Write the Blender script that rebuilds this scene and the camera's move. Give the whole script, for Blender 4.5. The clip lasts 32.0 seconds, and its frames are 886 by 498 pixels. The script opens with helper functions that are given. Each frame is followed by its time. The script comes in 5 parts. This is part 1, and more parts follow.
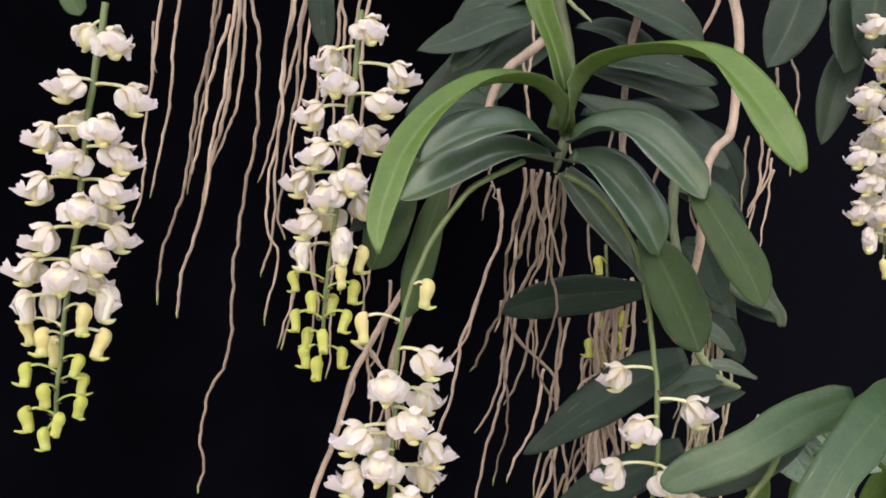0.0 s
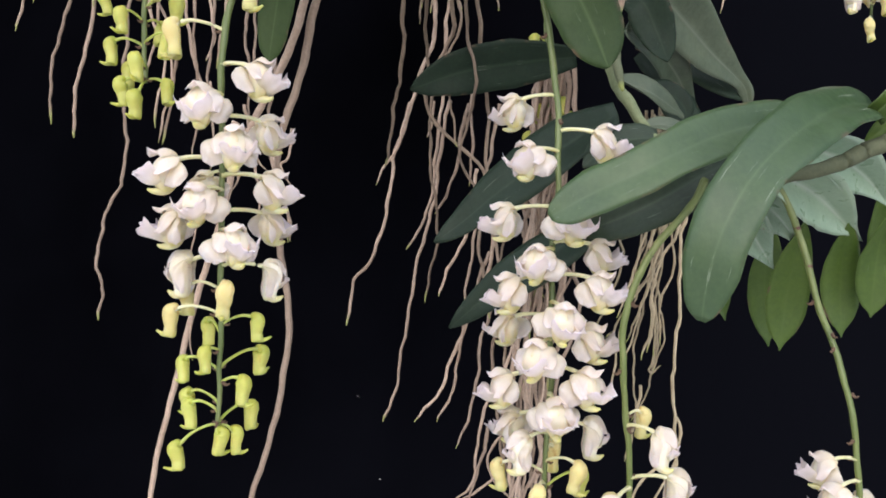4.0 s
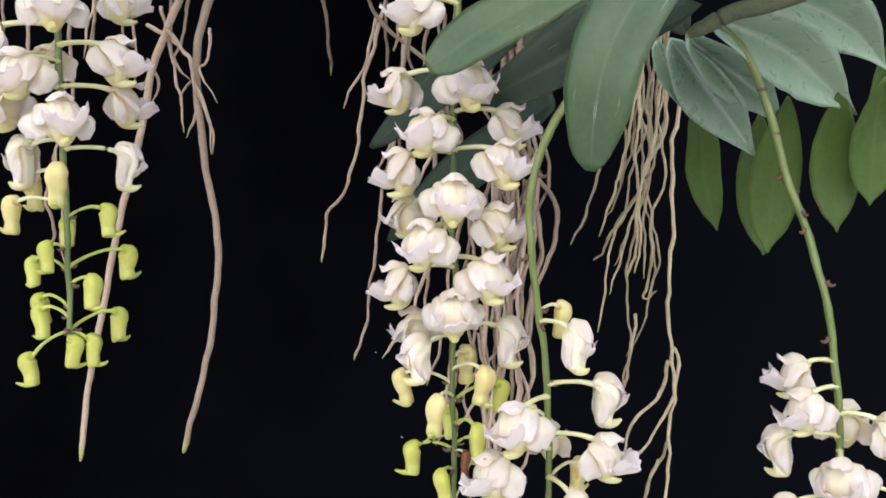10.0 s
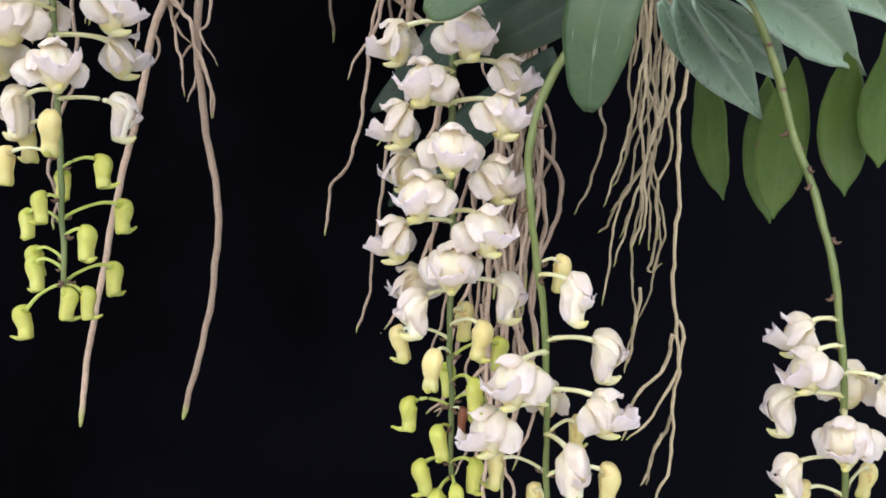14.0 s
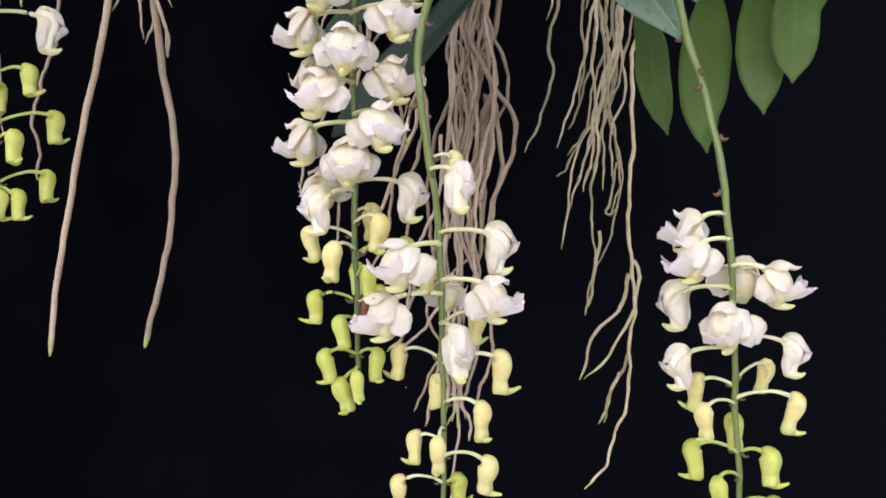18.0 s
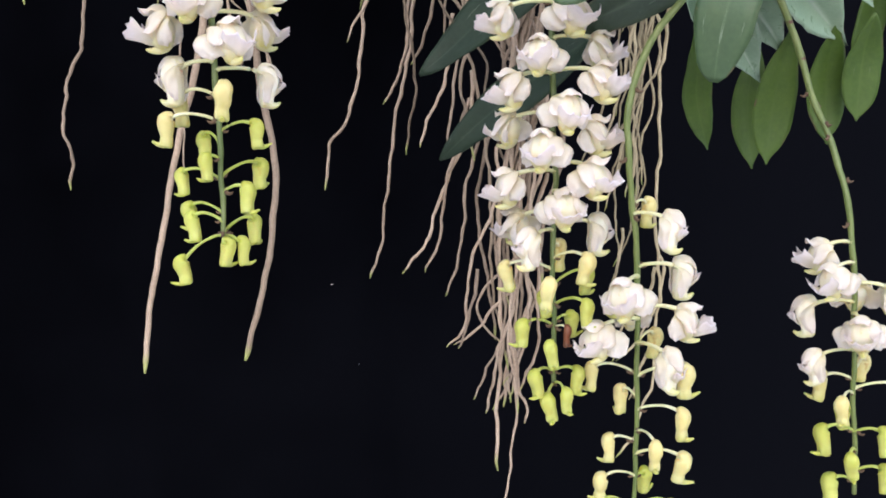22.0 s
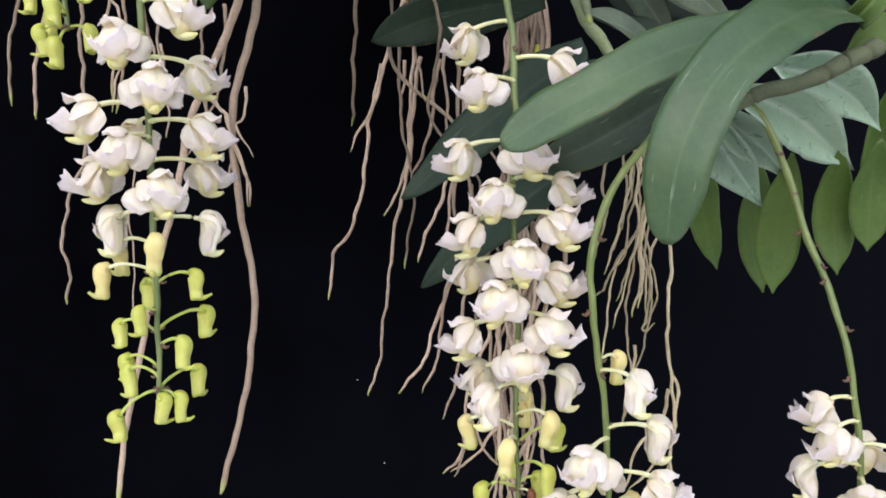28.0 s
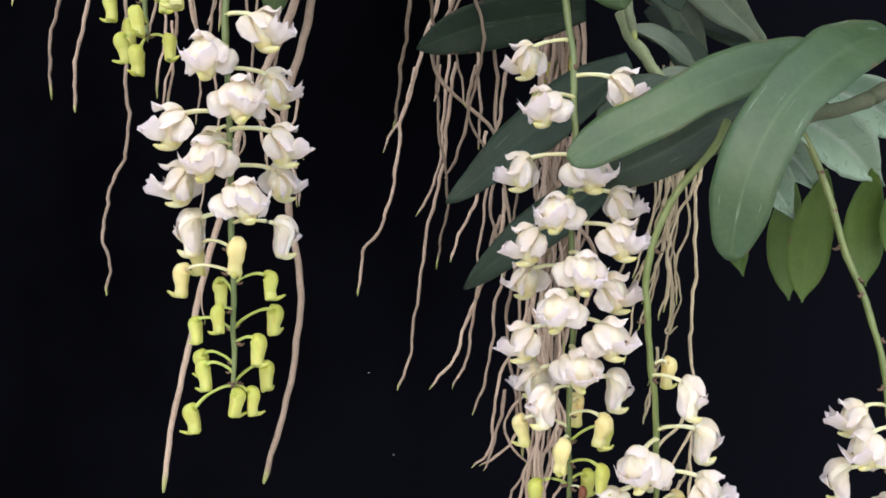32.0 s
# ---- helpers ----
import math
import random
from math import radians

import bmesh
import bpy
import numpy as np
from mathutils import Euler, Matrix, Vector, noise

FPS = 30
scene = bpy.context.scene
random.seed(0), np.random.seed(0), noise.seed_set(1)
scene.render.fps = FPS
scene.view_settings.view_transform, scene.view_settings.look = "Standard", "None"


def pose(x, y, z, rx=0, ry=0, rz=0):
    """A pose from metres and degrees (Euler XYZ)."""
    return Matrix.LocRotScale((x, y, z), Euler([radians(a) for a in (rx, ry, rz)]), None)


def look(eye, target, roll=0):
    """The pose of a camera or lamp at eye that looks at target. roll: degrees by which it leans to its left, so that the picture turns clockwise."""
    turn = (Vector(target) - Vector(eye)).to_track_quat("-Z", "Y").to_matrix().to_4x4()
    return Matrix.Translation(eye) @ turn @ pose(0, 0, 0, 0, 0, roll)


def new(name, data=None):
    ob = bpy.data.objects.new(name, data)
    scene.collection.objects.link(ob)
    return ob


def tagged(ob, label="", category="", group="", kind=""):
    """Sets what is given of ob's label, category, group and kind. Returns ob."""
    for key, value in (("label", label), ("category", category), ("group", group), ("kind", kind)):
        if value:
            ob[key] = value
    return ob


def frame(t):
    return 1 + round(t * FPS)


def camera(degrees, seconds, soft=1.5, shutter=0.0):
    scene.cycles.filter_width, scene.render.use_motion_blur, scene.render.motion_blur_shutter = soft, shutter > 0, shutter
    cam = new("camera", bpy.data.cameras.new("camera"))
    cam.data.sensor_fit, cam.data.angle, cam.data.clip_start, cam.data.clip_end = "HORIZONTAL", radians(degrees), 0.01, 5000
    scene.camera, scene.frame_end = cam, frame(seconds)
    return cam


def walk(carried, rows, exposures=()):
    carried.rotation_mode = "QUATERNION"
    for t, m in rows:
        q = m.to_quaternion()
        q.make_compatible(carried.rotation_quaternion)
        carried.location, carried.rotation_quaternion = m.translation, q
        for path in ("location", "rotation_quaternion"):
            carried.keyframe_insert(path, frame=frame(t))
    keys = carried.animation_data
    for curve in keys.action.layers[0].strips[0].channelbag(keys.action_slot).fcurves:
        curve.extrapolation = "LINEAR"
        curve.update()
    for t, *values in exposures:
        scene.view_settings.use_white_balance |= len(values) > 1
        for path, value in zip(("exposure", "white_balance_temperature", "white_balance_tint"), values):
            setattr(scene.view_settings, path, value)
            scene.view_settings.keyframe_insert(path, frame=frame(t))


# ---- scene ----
cam = camera(56.1, 32.0, 1.75)
SKY, SUN = 0.15, 2.6
PATH = [
    (0, (-0.004, 0.001, 1.408), (-0.001, 1.996, 1.548), 2.7),
    (0.5, (0.0, 0.011, 1.405), (0.026, 2.008, 1.523), 2.9),
    (1, (0.011, 0.022, 1.402), (0.051, 2.019, 1.504), 2.9),
    (1.5, (0.029, 0.031, 1.391), (0.054, 2.029, 1.494), 2.8),
    (2, (0.049, 0.051, 1.374), (0.05, 2.049, 1.466), 2.7),
    (2.5, (0.063, 0.064, 1.355), (0.048, 2.063, 1.423), 2.3),
    (3, (0.069, 0.074, 1.337), (0.063, 2.074, 1.366), 1.7),
    (3.5, (0.079, 0.088, 1.323), (0.061, 2.088, 1.303), 0.9),
    (4, (0.086, 0.099, 1.312), (0.039, 2.097, 1.243), 0.6),
    (4.5, (0.098, 0.11, 1.301), (0.027, 2.105, 1.186), 0.3),
    (6.5, (0.114, 0.135, 1.302), (0.015, 2.126, 1.14), -0.1),
    (7, (0.121, 0.135, 1.303), (0.01, 2.125, 1.139), -0.1),
    (7.5, (0.128, 0.141, 1.299), (-0.002, 2.131, 1.155), -0.3),
    (8, (0.128, 0.149, 1.295), (-0.023, 2.139, 1.17), -0.4),
    (8.5, (0.135, 0.159, 1.286), (-0.029, 2.148, 1.159), -0.8),
    (9, (0.146, 0.166, 1.279), (-0.025, 2.154, 1.142), -1.5),
    (9.5, (0.155, 0.162, 1.275), (-0.039, 2.149, 1.149), -1.7),
    (10, (0.162, 0.163, 1.266), (-0.05, 2.148, 1.142), -1.6),
    (10.5, (0.163, 0.175, 1.259), (-0.06, 2.157, 1.107), -1.5),
    (11, (0.166, 0.18, 1.253), (-0.058, 2.16, 1.086), -1.4),
    (11.5, (0.165, 0.177, 1.256), (-0.064, 2.157, 1.093), -1.1),
    (12, (0.164, 0.171, 1.256), (-0.073, 2.151, 1.106), -1.0),
    (12.5, (0.166, 0.167, 1.256), (-0.072, 2.147, 1.105), -1.3),
    (13, (0.164, 0.167, 1.256), (-0.068, 2.148, 1.101), -1.4),
    (13.5, (0.161, 0.168, 1.255), (-0.062, 2.149, 1.1), -1.2),
    (15.5, (0.2, 0.165, 1.229), (-0.107, 2.139, 1.136), -1.1),
    (16, (0.205, 0.168, 1.224), (-0.106, 2.14, 1.115), -0.8),
    (16.5, (0.207, 0.172, 1.216), (-0.088, 2.146, 1.09), -0.9),
    (17, (0.21, 0.174, 1.21), (-0.083, 2.147, 1.075), -1.4),
    (17.5, (0.218, 0.167, 1.206), (-0.093, 2.138, 1.074), -1.6),
    (18, (0.223, 0.155, 1.208), (-0.094, 2.124, 1.063), -1.7),
    (18.5, (0.215, 0.136, 1.214), (-0.081, 2.108, 1.051), -2.1),
    (19, (0.197, 0.104, 1.219), (-0.052, 2.081, 1.046), -2.1),
    (19.5, (0.193, 0.084, 1.224), (-0.056, 2.061, 1.052), -2.1),
    (20, (0.198, 0.077, 1.226), (-0.073, 2.052, 1.063), -1.9),
    (20.5, (0.194, 0.085, 1.227), (-0.095, 2.057, 1.056), -2.1),
    (21, (0.154, 0.076, 1.24), (-0.067, 2.053, 1.032), -2.5),
    (21.5, (0.097, 0.074, 1.256), (0.055, 2.059, 1.013), -2.7),
    (22, (0.061, 0.099, 1.255), (0.122, 2.08, 0.992), -2.2),
    (22.5, (0.046, 0.091, 1.261), (0.105, 2.075, 1.011), -0.9),
    (23, (0.043, 0.102, 1.265), (0.089, 2.089, 1.044), -0.1),
    (23.5, (0.056, 0.112, 1.267), (0.062, 2.103, 1.074), -0.3),
    (24, (0.057, 0.112, 1.275), (0.037, 2.105, 1.111), -1.0),
    (24.5, (0.064, 0.11, 1.279), (0.027, 2.105, 1.142), -1.5),
    (26.5, (0.065, 0.112, 1.29), (0.063, 2.108, 1.162), -2.2),
    (27, (0.08, 0.122, 1.292), (0.069, 2.12, 1.188), -2.5),
    (27.5, (0.096, 0.127, 1.291), (0.054, 2.125, 1.206), -2.6),
    (28, (0.112, 0.129, 1.288), (0.036, 2.125, 1.198), -2.3),
    (28.5, (0.118, 0.137, 1.284), (0.0, 2.131, 1.183), -2.8),
    (29, (0.121, 0.141, 1.277), (-0.025, 2.133, 1.172), -3.7),
    (29.5, (0.117, 0.139, 1.274), (-0.012, 2.132, 1.162), -3.7),
    (30, (0.107, 0.134, 1.277), (0.026, 2.129, 1.154), -2.9),
    (30.5, (0.1, 0.126, 1.286), (0.036, 2.121, 1.167), -2.2),
    (31, (0.097, 0.109, 1.294), (0.039, 2.105, 1.186), -2.1),
    (31.5, (0.089, 0.102, 1.297), (0.04, 2.099, 1.195), -1.4),
    (32, (0.08, 0.109, 1.297), (0.023, 2.105, 1.187), -1.0),
]
EXPOSURES = [(0.0, 0.59, 6800, 14), (1.0, 0.52, 6800, 14), (2.0, 0.48, 6800, 14), (3.0, 0.68, 6450, 14), (4.0, 0.66, 6450, 14), (7.0, 0.65, 6450, 11), (8.0, 0.65, 6450, 11), (13.0, 0.6, 6450, 11), (16.0, 0.78, 6400, 11), (17.0, 0.88, 6400, 11), (18.0, 0.64, 6400, 11), (19.0, 0.68, 6400, 11), (21.0, 0.76, 6350, 11), (23.0, 0.72, 6250, 11), (24.5, 0.72, 6250, 11), (26.5, 0.4, 6300, 11), (27.0, 0.16, 6300, 11), (28.0, 0.68, 6350, 11), (32.0, 0.68, 6450, 11)]
walk(cam, [(t, look(eye, target, roll)) for t, eye, target, roll in PATH], EXPOSURES)

# ---- light: bright overcast sky from above and in front ----
world = bpy.data.worlds.new("sky")
scene.world = world
world.use_nodes = True
wn = world.node_tree.nodes
sky = wn.new("ShaderNodeTexSky")
sky.sky_type, sky.sun_disc = "NISHITA", False
SUN_UP, SUN_TURN = 35.0, 187.0
sky.sun_elevation, sky.sun_rotation = radians(SUN_UP), radians(SUN_TURN)
sky.air_density, sky.dust_density, sky.ozone_density = 1.0, 1.5, 1.5
wn["Background"].inputs["Strength"].default_value = SKY
world.node_tree.links.new(sky.outputs["Color"], wn["Background"].inputs["Color"])
sun_data = bpy.data.lights.new("sun", "SUN")
sun_data.energy, sun_data.angle, sun_data.color = SUN, radians(150), (1.0, 0.985, 0.96)
sun = new("sun", sun_data)
sun.matrix_world = look((-0.4, -3.2, 3.9), (0.1, 0.5, 1.3))


# ---- materials ----
def material(name):
    m = bpy.data.materials.new(name)
    m.use_nodes = True
    nt = m.node_tree
    return m, nt, nt.nodes["Principled BSDF"], nt.nodes["Material Output"]


def add(nt, kind, **values):
    n = nt.nodes.new(kind)
    for key, value in values.items():
        n.inputs[key.replace("_", " ")].default_value = value
    return n


def ramp(nt, source, *stops):
    r = nt.nodes.new("ShaderNodeValToRGB")
    while len(r.color_ramp.elements) < len(stops):
        r.color_ramp.elements.new(0.5)
    for e, (at, col) in zip(r.color_ramp.elements, stops):
        e.position, e.color = at, (*col, 1)
    nt.links.new(source, r.inputs[0])
    return r.outputs[0]


def mixed(nt, factor, a, b, mode="MIX"):
    n = nt.nodes.new("ShaderNodeMix")
    n.data_type, n.blend_type = "RGBA", mode
    for sock, v in ((n.inputs[0], factor), (n.inputs[6], a), (n.inputs[7], b)):
        if isinstance(v, (int, float)):
            sock.default_value = v
        elif isinstance(v, tuple):
            sock.default_value = (*v, 1)
        else:
            nt.links.new(v, sock)
    return n.outputs[2]


def attribute(nt, name):
    a = nt.nodes.new("ShaderNodeAttribute")
    a.attribute_name = name
    return a.outputs["Fac"]


def grain(nt, scale, detail=4.0, rough=0.6, stretch=None):
    co = nt.nodes.new("ShaderNodeTexCoord")
    n = add(nt, "ShaderNodeTexNoise", Scale=scale, Detail=detail, Roughness=rough)
    out = co.outputs["Object"]
    if stretch:
        mp = nt.nodes.new("ShaderNodeMapping")
        mp.inputs["Scale"].default_value = stretch
        nt.links.new(out, mp.inputs[0])
        out = mp.outputs[0]
    nt.links.new(out, n.inputs["Vector"])
    return n.outputs[0]


def bump(nt, bsdf, source, strength, distance):
    b = add(nt, "ShaderNodeBump", Strength=strength, Distance=distance)
    nt.links.new(source, b.inputs["Height"])
    nt.links.new(b.outputs[0], bsdf.inputs["Normal"])


def translucent(nt, bsdf, out, colour, share):
    t = nt.nodes.new("ShaderNodeBsdfTranslucent")
    if isinstance(colour, tuple):
        t.inputs[0].default_value = (*colour, 1)
    else:
        nt.links.new(colour, t.inputs[0])
    m = nt.nodes.new("ShaderNodeMixShader")
    m.inputs[0].default_value = share
    nt.links.new(bsdf.outputs[0], m.inputs[1])
    nt.links.new(t.outputs[0], m.inputs[2])
    nt.links.new(m.outputs[0], out.inputs["Surface"])


def object_random(nt):
    return nt.nodes.new("ShaderNodeObjectInfo").outputs["Random"]


def leaf_material(name, dark, light, rib, rough, share, scuff, gloss=0.5, end=None, start=None):
    m, nt, bsdf, out = material(name)
    blotch = ramp(nt, grain(nt, 38, 3), (0.32, dark), (0.68, light))
    fine = mixed(nt, 0.35, blotch, ramp(nt, grain(nt, 420, 3), (0.35, dark), (0.65, light)))
    if end:
        fine = mixed(nt, ramp(nt, attribute(nt, "along"), (0.45, (0, 0, 0)), (0.75, (0.85, 0.85, 0.85))), fine, end)
    # Darker leaf base: its own olive, with the crown's shade put into it.
    if start:
        fine = mixed(nt, ramp(nt, attribute(nt, "along"), (0.06, (0.9, 0.9, 0.9)), (0.3, (0, 0, 0))), fine, start)
    vary = mixed(nt, object_random(nt), (0.78, 0.84, 0.8), (1.12, 1.1, 1.05))
    col = mixed(nt, 1.0, fine, vary, "MULTIPLY")
    ribbed = mixed(nt, ramp(nt, attribute(nt, "across"), (0.0, (0.75, 0.75, 0.75)), (0.05, (0.25, 0.25, 0.25)), (0.1, (0, 0, 0))), col, rib)
    edged = mixed(nt, ramp(nt, attribute(nt, "across"), (0.94, (0, 0, 0)), (1.0, (0.35, 0.35, 0.35))), ribbed, rib)
    lay = nt.nodes.new("ShaderNodeCombineXYZ")
    for slot, (key, times) in enumerate((("across", 4.0), ("along", 2.0))):
        mul = nt.nodes.new("ShaderNodeMath")
        mul.operation = "MULTIPLY"
        mul.inputs[1].default_value = times
        nt.links.new(attribute(nt, key), mul.inputs[0])
        nt.links.new(mul.outputs[0], lay.inputs[slot])
    shift = nt.nodes.new("ShaderNodeMath")
    shift.operation = "MULTIPLY"
    shift.inputs[1].default_value = 50.0
    nt.links.new(object_random(nt), shift.inputs[0])
    nt.links.new(shift.outputs[0], lay.inputs[2])
    streak = add(nt, "ShaderNodeTexNoise", Scale=1.6, Detail=7.0, Roughness=0.72)
    nt.links.new(lay.outputs[0], streak.inputs["Vector"])
    scratch = ramp(nt, streak.outputs[0], (0.635, (0, 0, 0)), (0.69, (scuff, scuff, scuff)))
    lines = nt.nodes.new("ShaderNodeMath")
    lines.operation = "MULTIPLY"
    lines.inputs[1].default_value = 95.0
    nt.links.new(attribute(nt, "across"), lines.inputs[0])
    vein = nt.nodes.new("ShaderNodeMath")
    vein.operation = "SINE"
    nt.links.new(lines.outputs[0], vein.inputs[0])
    edged = mixed(nt, 0.12, edged, mixed(nt, ramp(nt, vein.outputs[0], (0.0, (0, 0, 0)), (1.0, (0.5, 0.5, 0.5))), edged, rib))
    final = mixed(nt, scratch, edged, (0.46, 0.51, 0.43))
    rim = ramp(nt, attribute(nt, "across"), (0.86, (0, 0, 0)), (1.0, (0.9, 0.9, 0.9)))
    spots = ramp(nt, grain(nt, 75, 5, 0.7), (0.56, (0, 0, 0)), (0.66, (1, 1, 1)))
    final = mixed(nt, mixed(nt, 1.0, rim, spots, "MULTIPLY"), final, (0.13, 0.085, 0.055))
    nt.links.new(final, bsdf.inputs["Base Color"])
    nt.links.new(ramp(nt, grain(nt, 90, 4), (0.3, (rough - 0.08,) * 3), (0.7, (rough + 0.12,) * 3)), bsdf.inputs["Roughness"])
    bsdf.inputs["Specular IOR Level"].default_value = gloss
    bump(nt, bsdf, grain(nt, 300, 4, 0.6, (1, 1, 0.3)), 0.12, 0.002)
    if share:
        translucent(nt, bsdf, out, mixed(nt, 1.0, final, (1.6, 1.9, 0.9), "MULTIPLY"), share)
    return m


LEAF = leaf_material("leaf_green", (0.030, 0.056, 0.028), (0.052, 0.090, 0.047), (0.09, 0.135, 0.08), 0.36, 0.04, 0.45, 0.9, (0.044, 0.080, 0.018))
LEAF_NEW = leaf_material("leaf_young", (0.058, 0.108, 0.014), (0.090, 0.155, 0.024), (0.11, 0.17, 0.045), 0.36, 0.14, 0.1, 0.5, None, (0.034, 0.060, 0.014))
LEAF_BIG = leaf_material("leaf_broad", (0.032, 0.064, 0.026), (0.058, 0.098, 0.040), (0.058, 0.098, 0.042), 0.42, 0.05, 0.7, 0.45)
# Sky sheen on the fan leaves is put into this pale base colour.
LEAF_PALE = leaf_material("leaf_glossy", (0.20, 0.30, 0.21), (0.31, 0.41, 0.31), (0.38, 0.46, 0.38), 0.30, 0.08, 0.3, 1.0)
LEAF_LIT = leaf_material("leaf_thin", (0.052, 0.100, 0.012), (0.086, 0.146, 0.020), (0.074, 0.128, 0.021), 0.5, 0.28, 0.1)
# Back leaves: the shade they hang in is put into these dark colours.
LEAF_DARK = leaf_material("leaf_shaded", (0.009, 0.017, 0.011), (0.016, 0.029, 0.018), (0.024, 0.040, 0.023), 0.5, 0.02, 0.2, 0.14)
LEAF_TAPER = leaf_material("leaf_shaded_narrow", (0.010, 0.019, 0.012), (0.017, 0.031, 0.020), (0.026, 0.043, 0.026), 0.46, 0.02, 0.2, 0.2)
# Leaves behind others: their half shade is put into this dim green.
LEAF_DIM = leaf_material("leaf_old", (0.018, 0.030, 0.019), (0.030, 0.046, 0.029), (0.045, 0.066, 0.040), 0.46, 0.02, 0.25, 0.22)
LEAF_HANG = leaf_material("leaf_underside", (0.026, 0.050, 0.014), (0.039, 0.069, 0.020), (0.062, 0.10, 0.034), 0.55, 0.1, 0.1, 0.3)
LEAF_GREY = leaf_material("leaf_grey_green", (0.050, 0.070, 0.045), (0.084, 0.108, 0.071), (0.14, 0.165, 0.12), 0.45, 0.06, 0.3, 0.35)


def petal_material(name, base, tip, blush, share, freckle=0.0):
    m, nt, bsdf, out = material(name)
    along = attribute(nt, "along")
    col = ramp(nt, along, (0.0, base), (0.42, tuple((a + 2 * b) / 3 for a, b in zip(base, tip))), (0.7, tip), (1.0, blush))
    speck = ramp(nt, grain(nt, 260, 4), (0.3, (0.93, 0.92, 0.89)), (0.7, (1, 1, 1)))
    col = mixed(nt, 1.0, col, speck, "MULTIPLY")
    col = mixed(nt, 1.0, col, mixed(nt, object_random(nt), (0.95, 0.93, 0.88), (1.0, 1.0, 1.0)), "MULTIPLY")
    if freckle:
        patch = ramp(nt, grain(nt, 150, 3, 0.6), (0.62, (0, 0, 0)), (0.72, (freckle, freckle, freckle)))
        col = mixed(nt, patch, col, (0.50, 0.27, 0.07))
    nt.links.new(col, bsdf.inputs["Base Color"])
    bsdf.inputs["Roughness"].default_value = 0.42
    bsdf.inputs["Specular IOR Level"].default_value = 0.35
    bump(nt, bsdf, grain(nt, 900, 3), 0.12, 0.0006)
    bsdf.inputs["Subsurface Weight"].default_value = 0.55
    bsdf.inputs["Subsurface Radius"].default_value = (1.0, 0.8, 0.6)
    bsdf.inputs["Subsurface Scale"].default_value = 0.006
    translucent(nt, bsdf, out, col, share)
    return m


WHITE = petal_material("petal_white", (0.94, 0.88, 0.62), (0.975, 0.905, 0.86), (0.975, 0.895, 0.90), 0.45)
LIP = petal_material("lip_white", (0.91, 0.86, 0.48), (0.96, 0.895, 0.89), (0.955, 0.875, 0.925), 0.45)
THROAT = petal_material("throat_white", (0.93, 0.88, 0.78), (0.95, 0.90, 0.76), (0.86, 0.80, 0.36), 0.4)
BELL = petal_material("bell_cream", (0.92, 0.86, 0.74), (0.95, 0.895, 0.78), (0.86, 0.80, 0.44), 0.25)
COLUMN = petal_material("column_cream", (0.92, 0.87, 0.74), (0.92, 0.86, 0.66), (0.90, 0.80, 0.50), 0.3)
SPUR = petal_material("spur_yellow", (0.89, 0.85, 0.66), (0.87, 0.83, 0.50), (0.80, 0.78, 0.32), 0.4)
BUD_CREAM = petal_material("bud_cream", (0.78, 0.68, 0.36), (0.77, 0.70, 0.34), (0.63, 0.63, 0.20), 0.3, 0.55)
BUD_GREEN = petal_material("bud_green", (0.48, 0.53, 0.10), (0.66, 0.675, 0.22), (0.56, 0.60, 0.13), 0.3, 0.3)
BUD_DRY = petal_material("bud_withered", (0.16, 0.06, 0.035), (0.20, 0.075, 0.045), (0.11, 0.045, 0.03), 0.1)
STALK_PALE = petal_material("pedicel_cream", (0.66, 0.66, 0.34), (0.82, 0.79, 0.52), (0.85, 0.81, 0.55), 0.15)
STALK_GREEN = petal_material("pedicel_green", (0.34, 0.42, 0.10), (0.52, 0.60, 0.16), (0.52, 0.60, 0.12), 0.15)


def stem_material(name, tint):
    m, nt, bsdf, _ = material(name)
    col = ramp(nt, grain(nt, 120, 4, 0.6, (1, 1, 0.25)), (0.3, (0.07, 0.102, 0.028)), (0.55, (0.115, 0.15, 0.048)), (0.75, (0.165, 0.19, 0.075)))
    brown = ramp(nt, grain(nt, 30, 3), (0.62, (0, 0, 0)), (0.72, (0.7, 0.7, 0.7)))
    upper = ramp(nt, attribute(nt, "along"), (0.1, (1, 1, 1)), (0.35, (0, 0, 0)))
    col = mixed(nt, 1.0, col, tint, "MULTIPLY")
    col = mixed(nt, mixed(nt, 1.0, brown, upper, "MULTIPLY"), col, (0.17, 0.09, 0.045))
    nt.links.new(col, bsdf.inputs["Base Color"])
    bsdf.inputs["Roughness"].default_value = 0.45
    bump(nt, bsdf, grain(nt, 700, 3), 0.2, 0.0005)
    return m


def root_material(name, dark, light):
    m, nt, bsdf, _ = material(name)
    patch = ramp(nt, grain(nt, 55, 4, 0.6, (1, 1, 0.4)), (0.28, dark), (0.55, light), (0.8, tuple(min(1, c * 1.18) for c in light)))
    fine = mixed(nt, 0.4, patch, ramp(nt, grain(nt, 600, 3), (0.35, dark), (0.65, light)))
    fine = mixed(nt, 1.0, fine, mixed(nt, object_random(nt), (0.58, 0.55, 0.50), (1.16, 1.12, 1.04)), "MULTIPLY")
    col = mixed(nt, ramp(nt, attribute(nt, "along"), (0.955, (0, 0, 0)), (0.985, (0.8, 0.8, 0.8))), fine, (0.30, 0.34, 0.09))
    nt.links.new(col, bsdf.inputs["Base Color"])
    bsdf.inputs["Roughness"].default_value = 0.8
    bump(nt, bsdf, grain(nt, 500, 4), 0.35, 0.001)
    return m


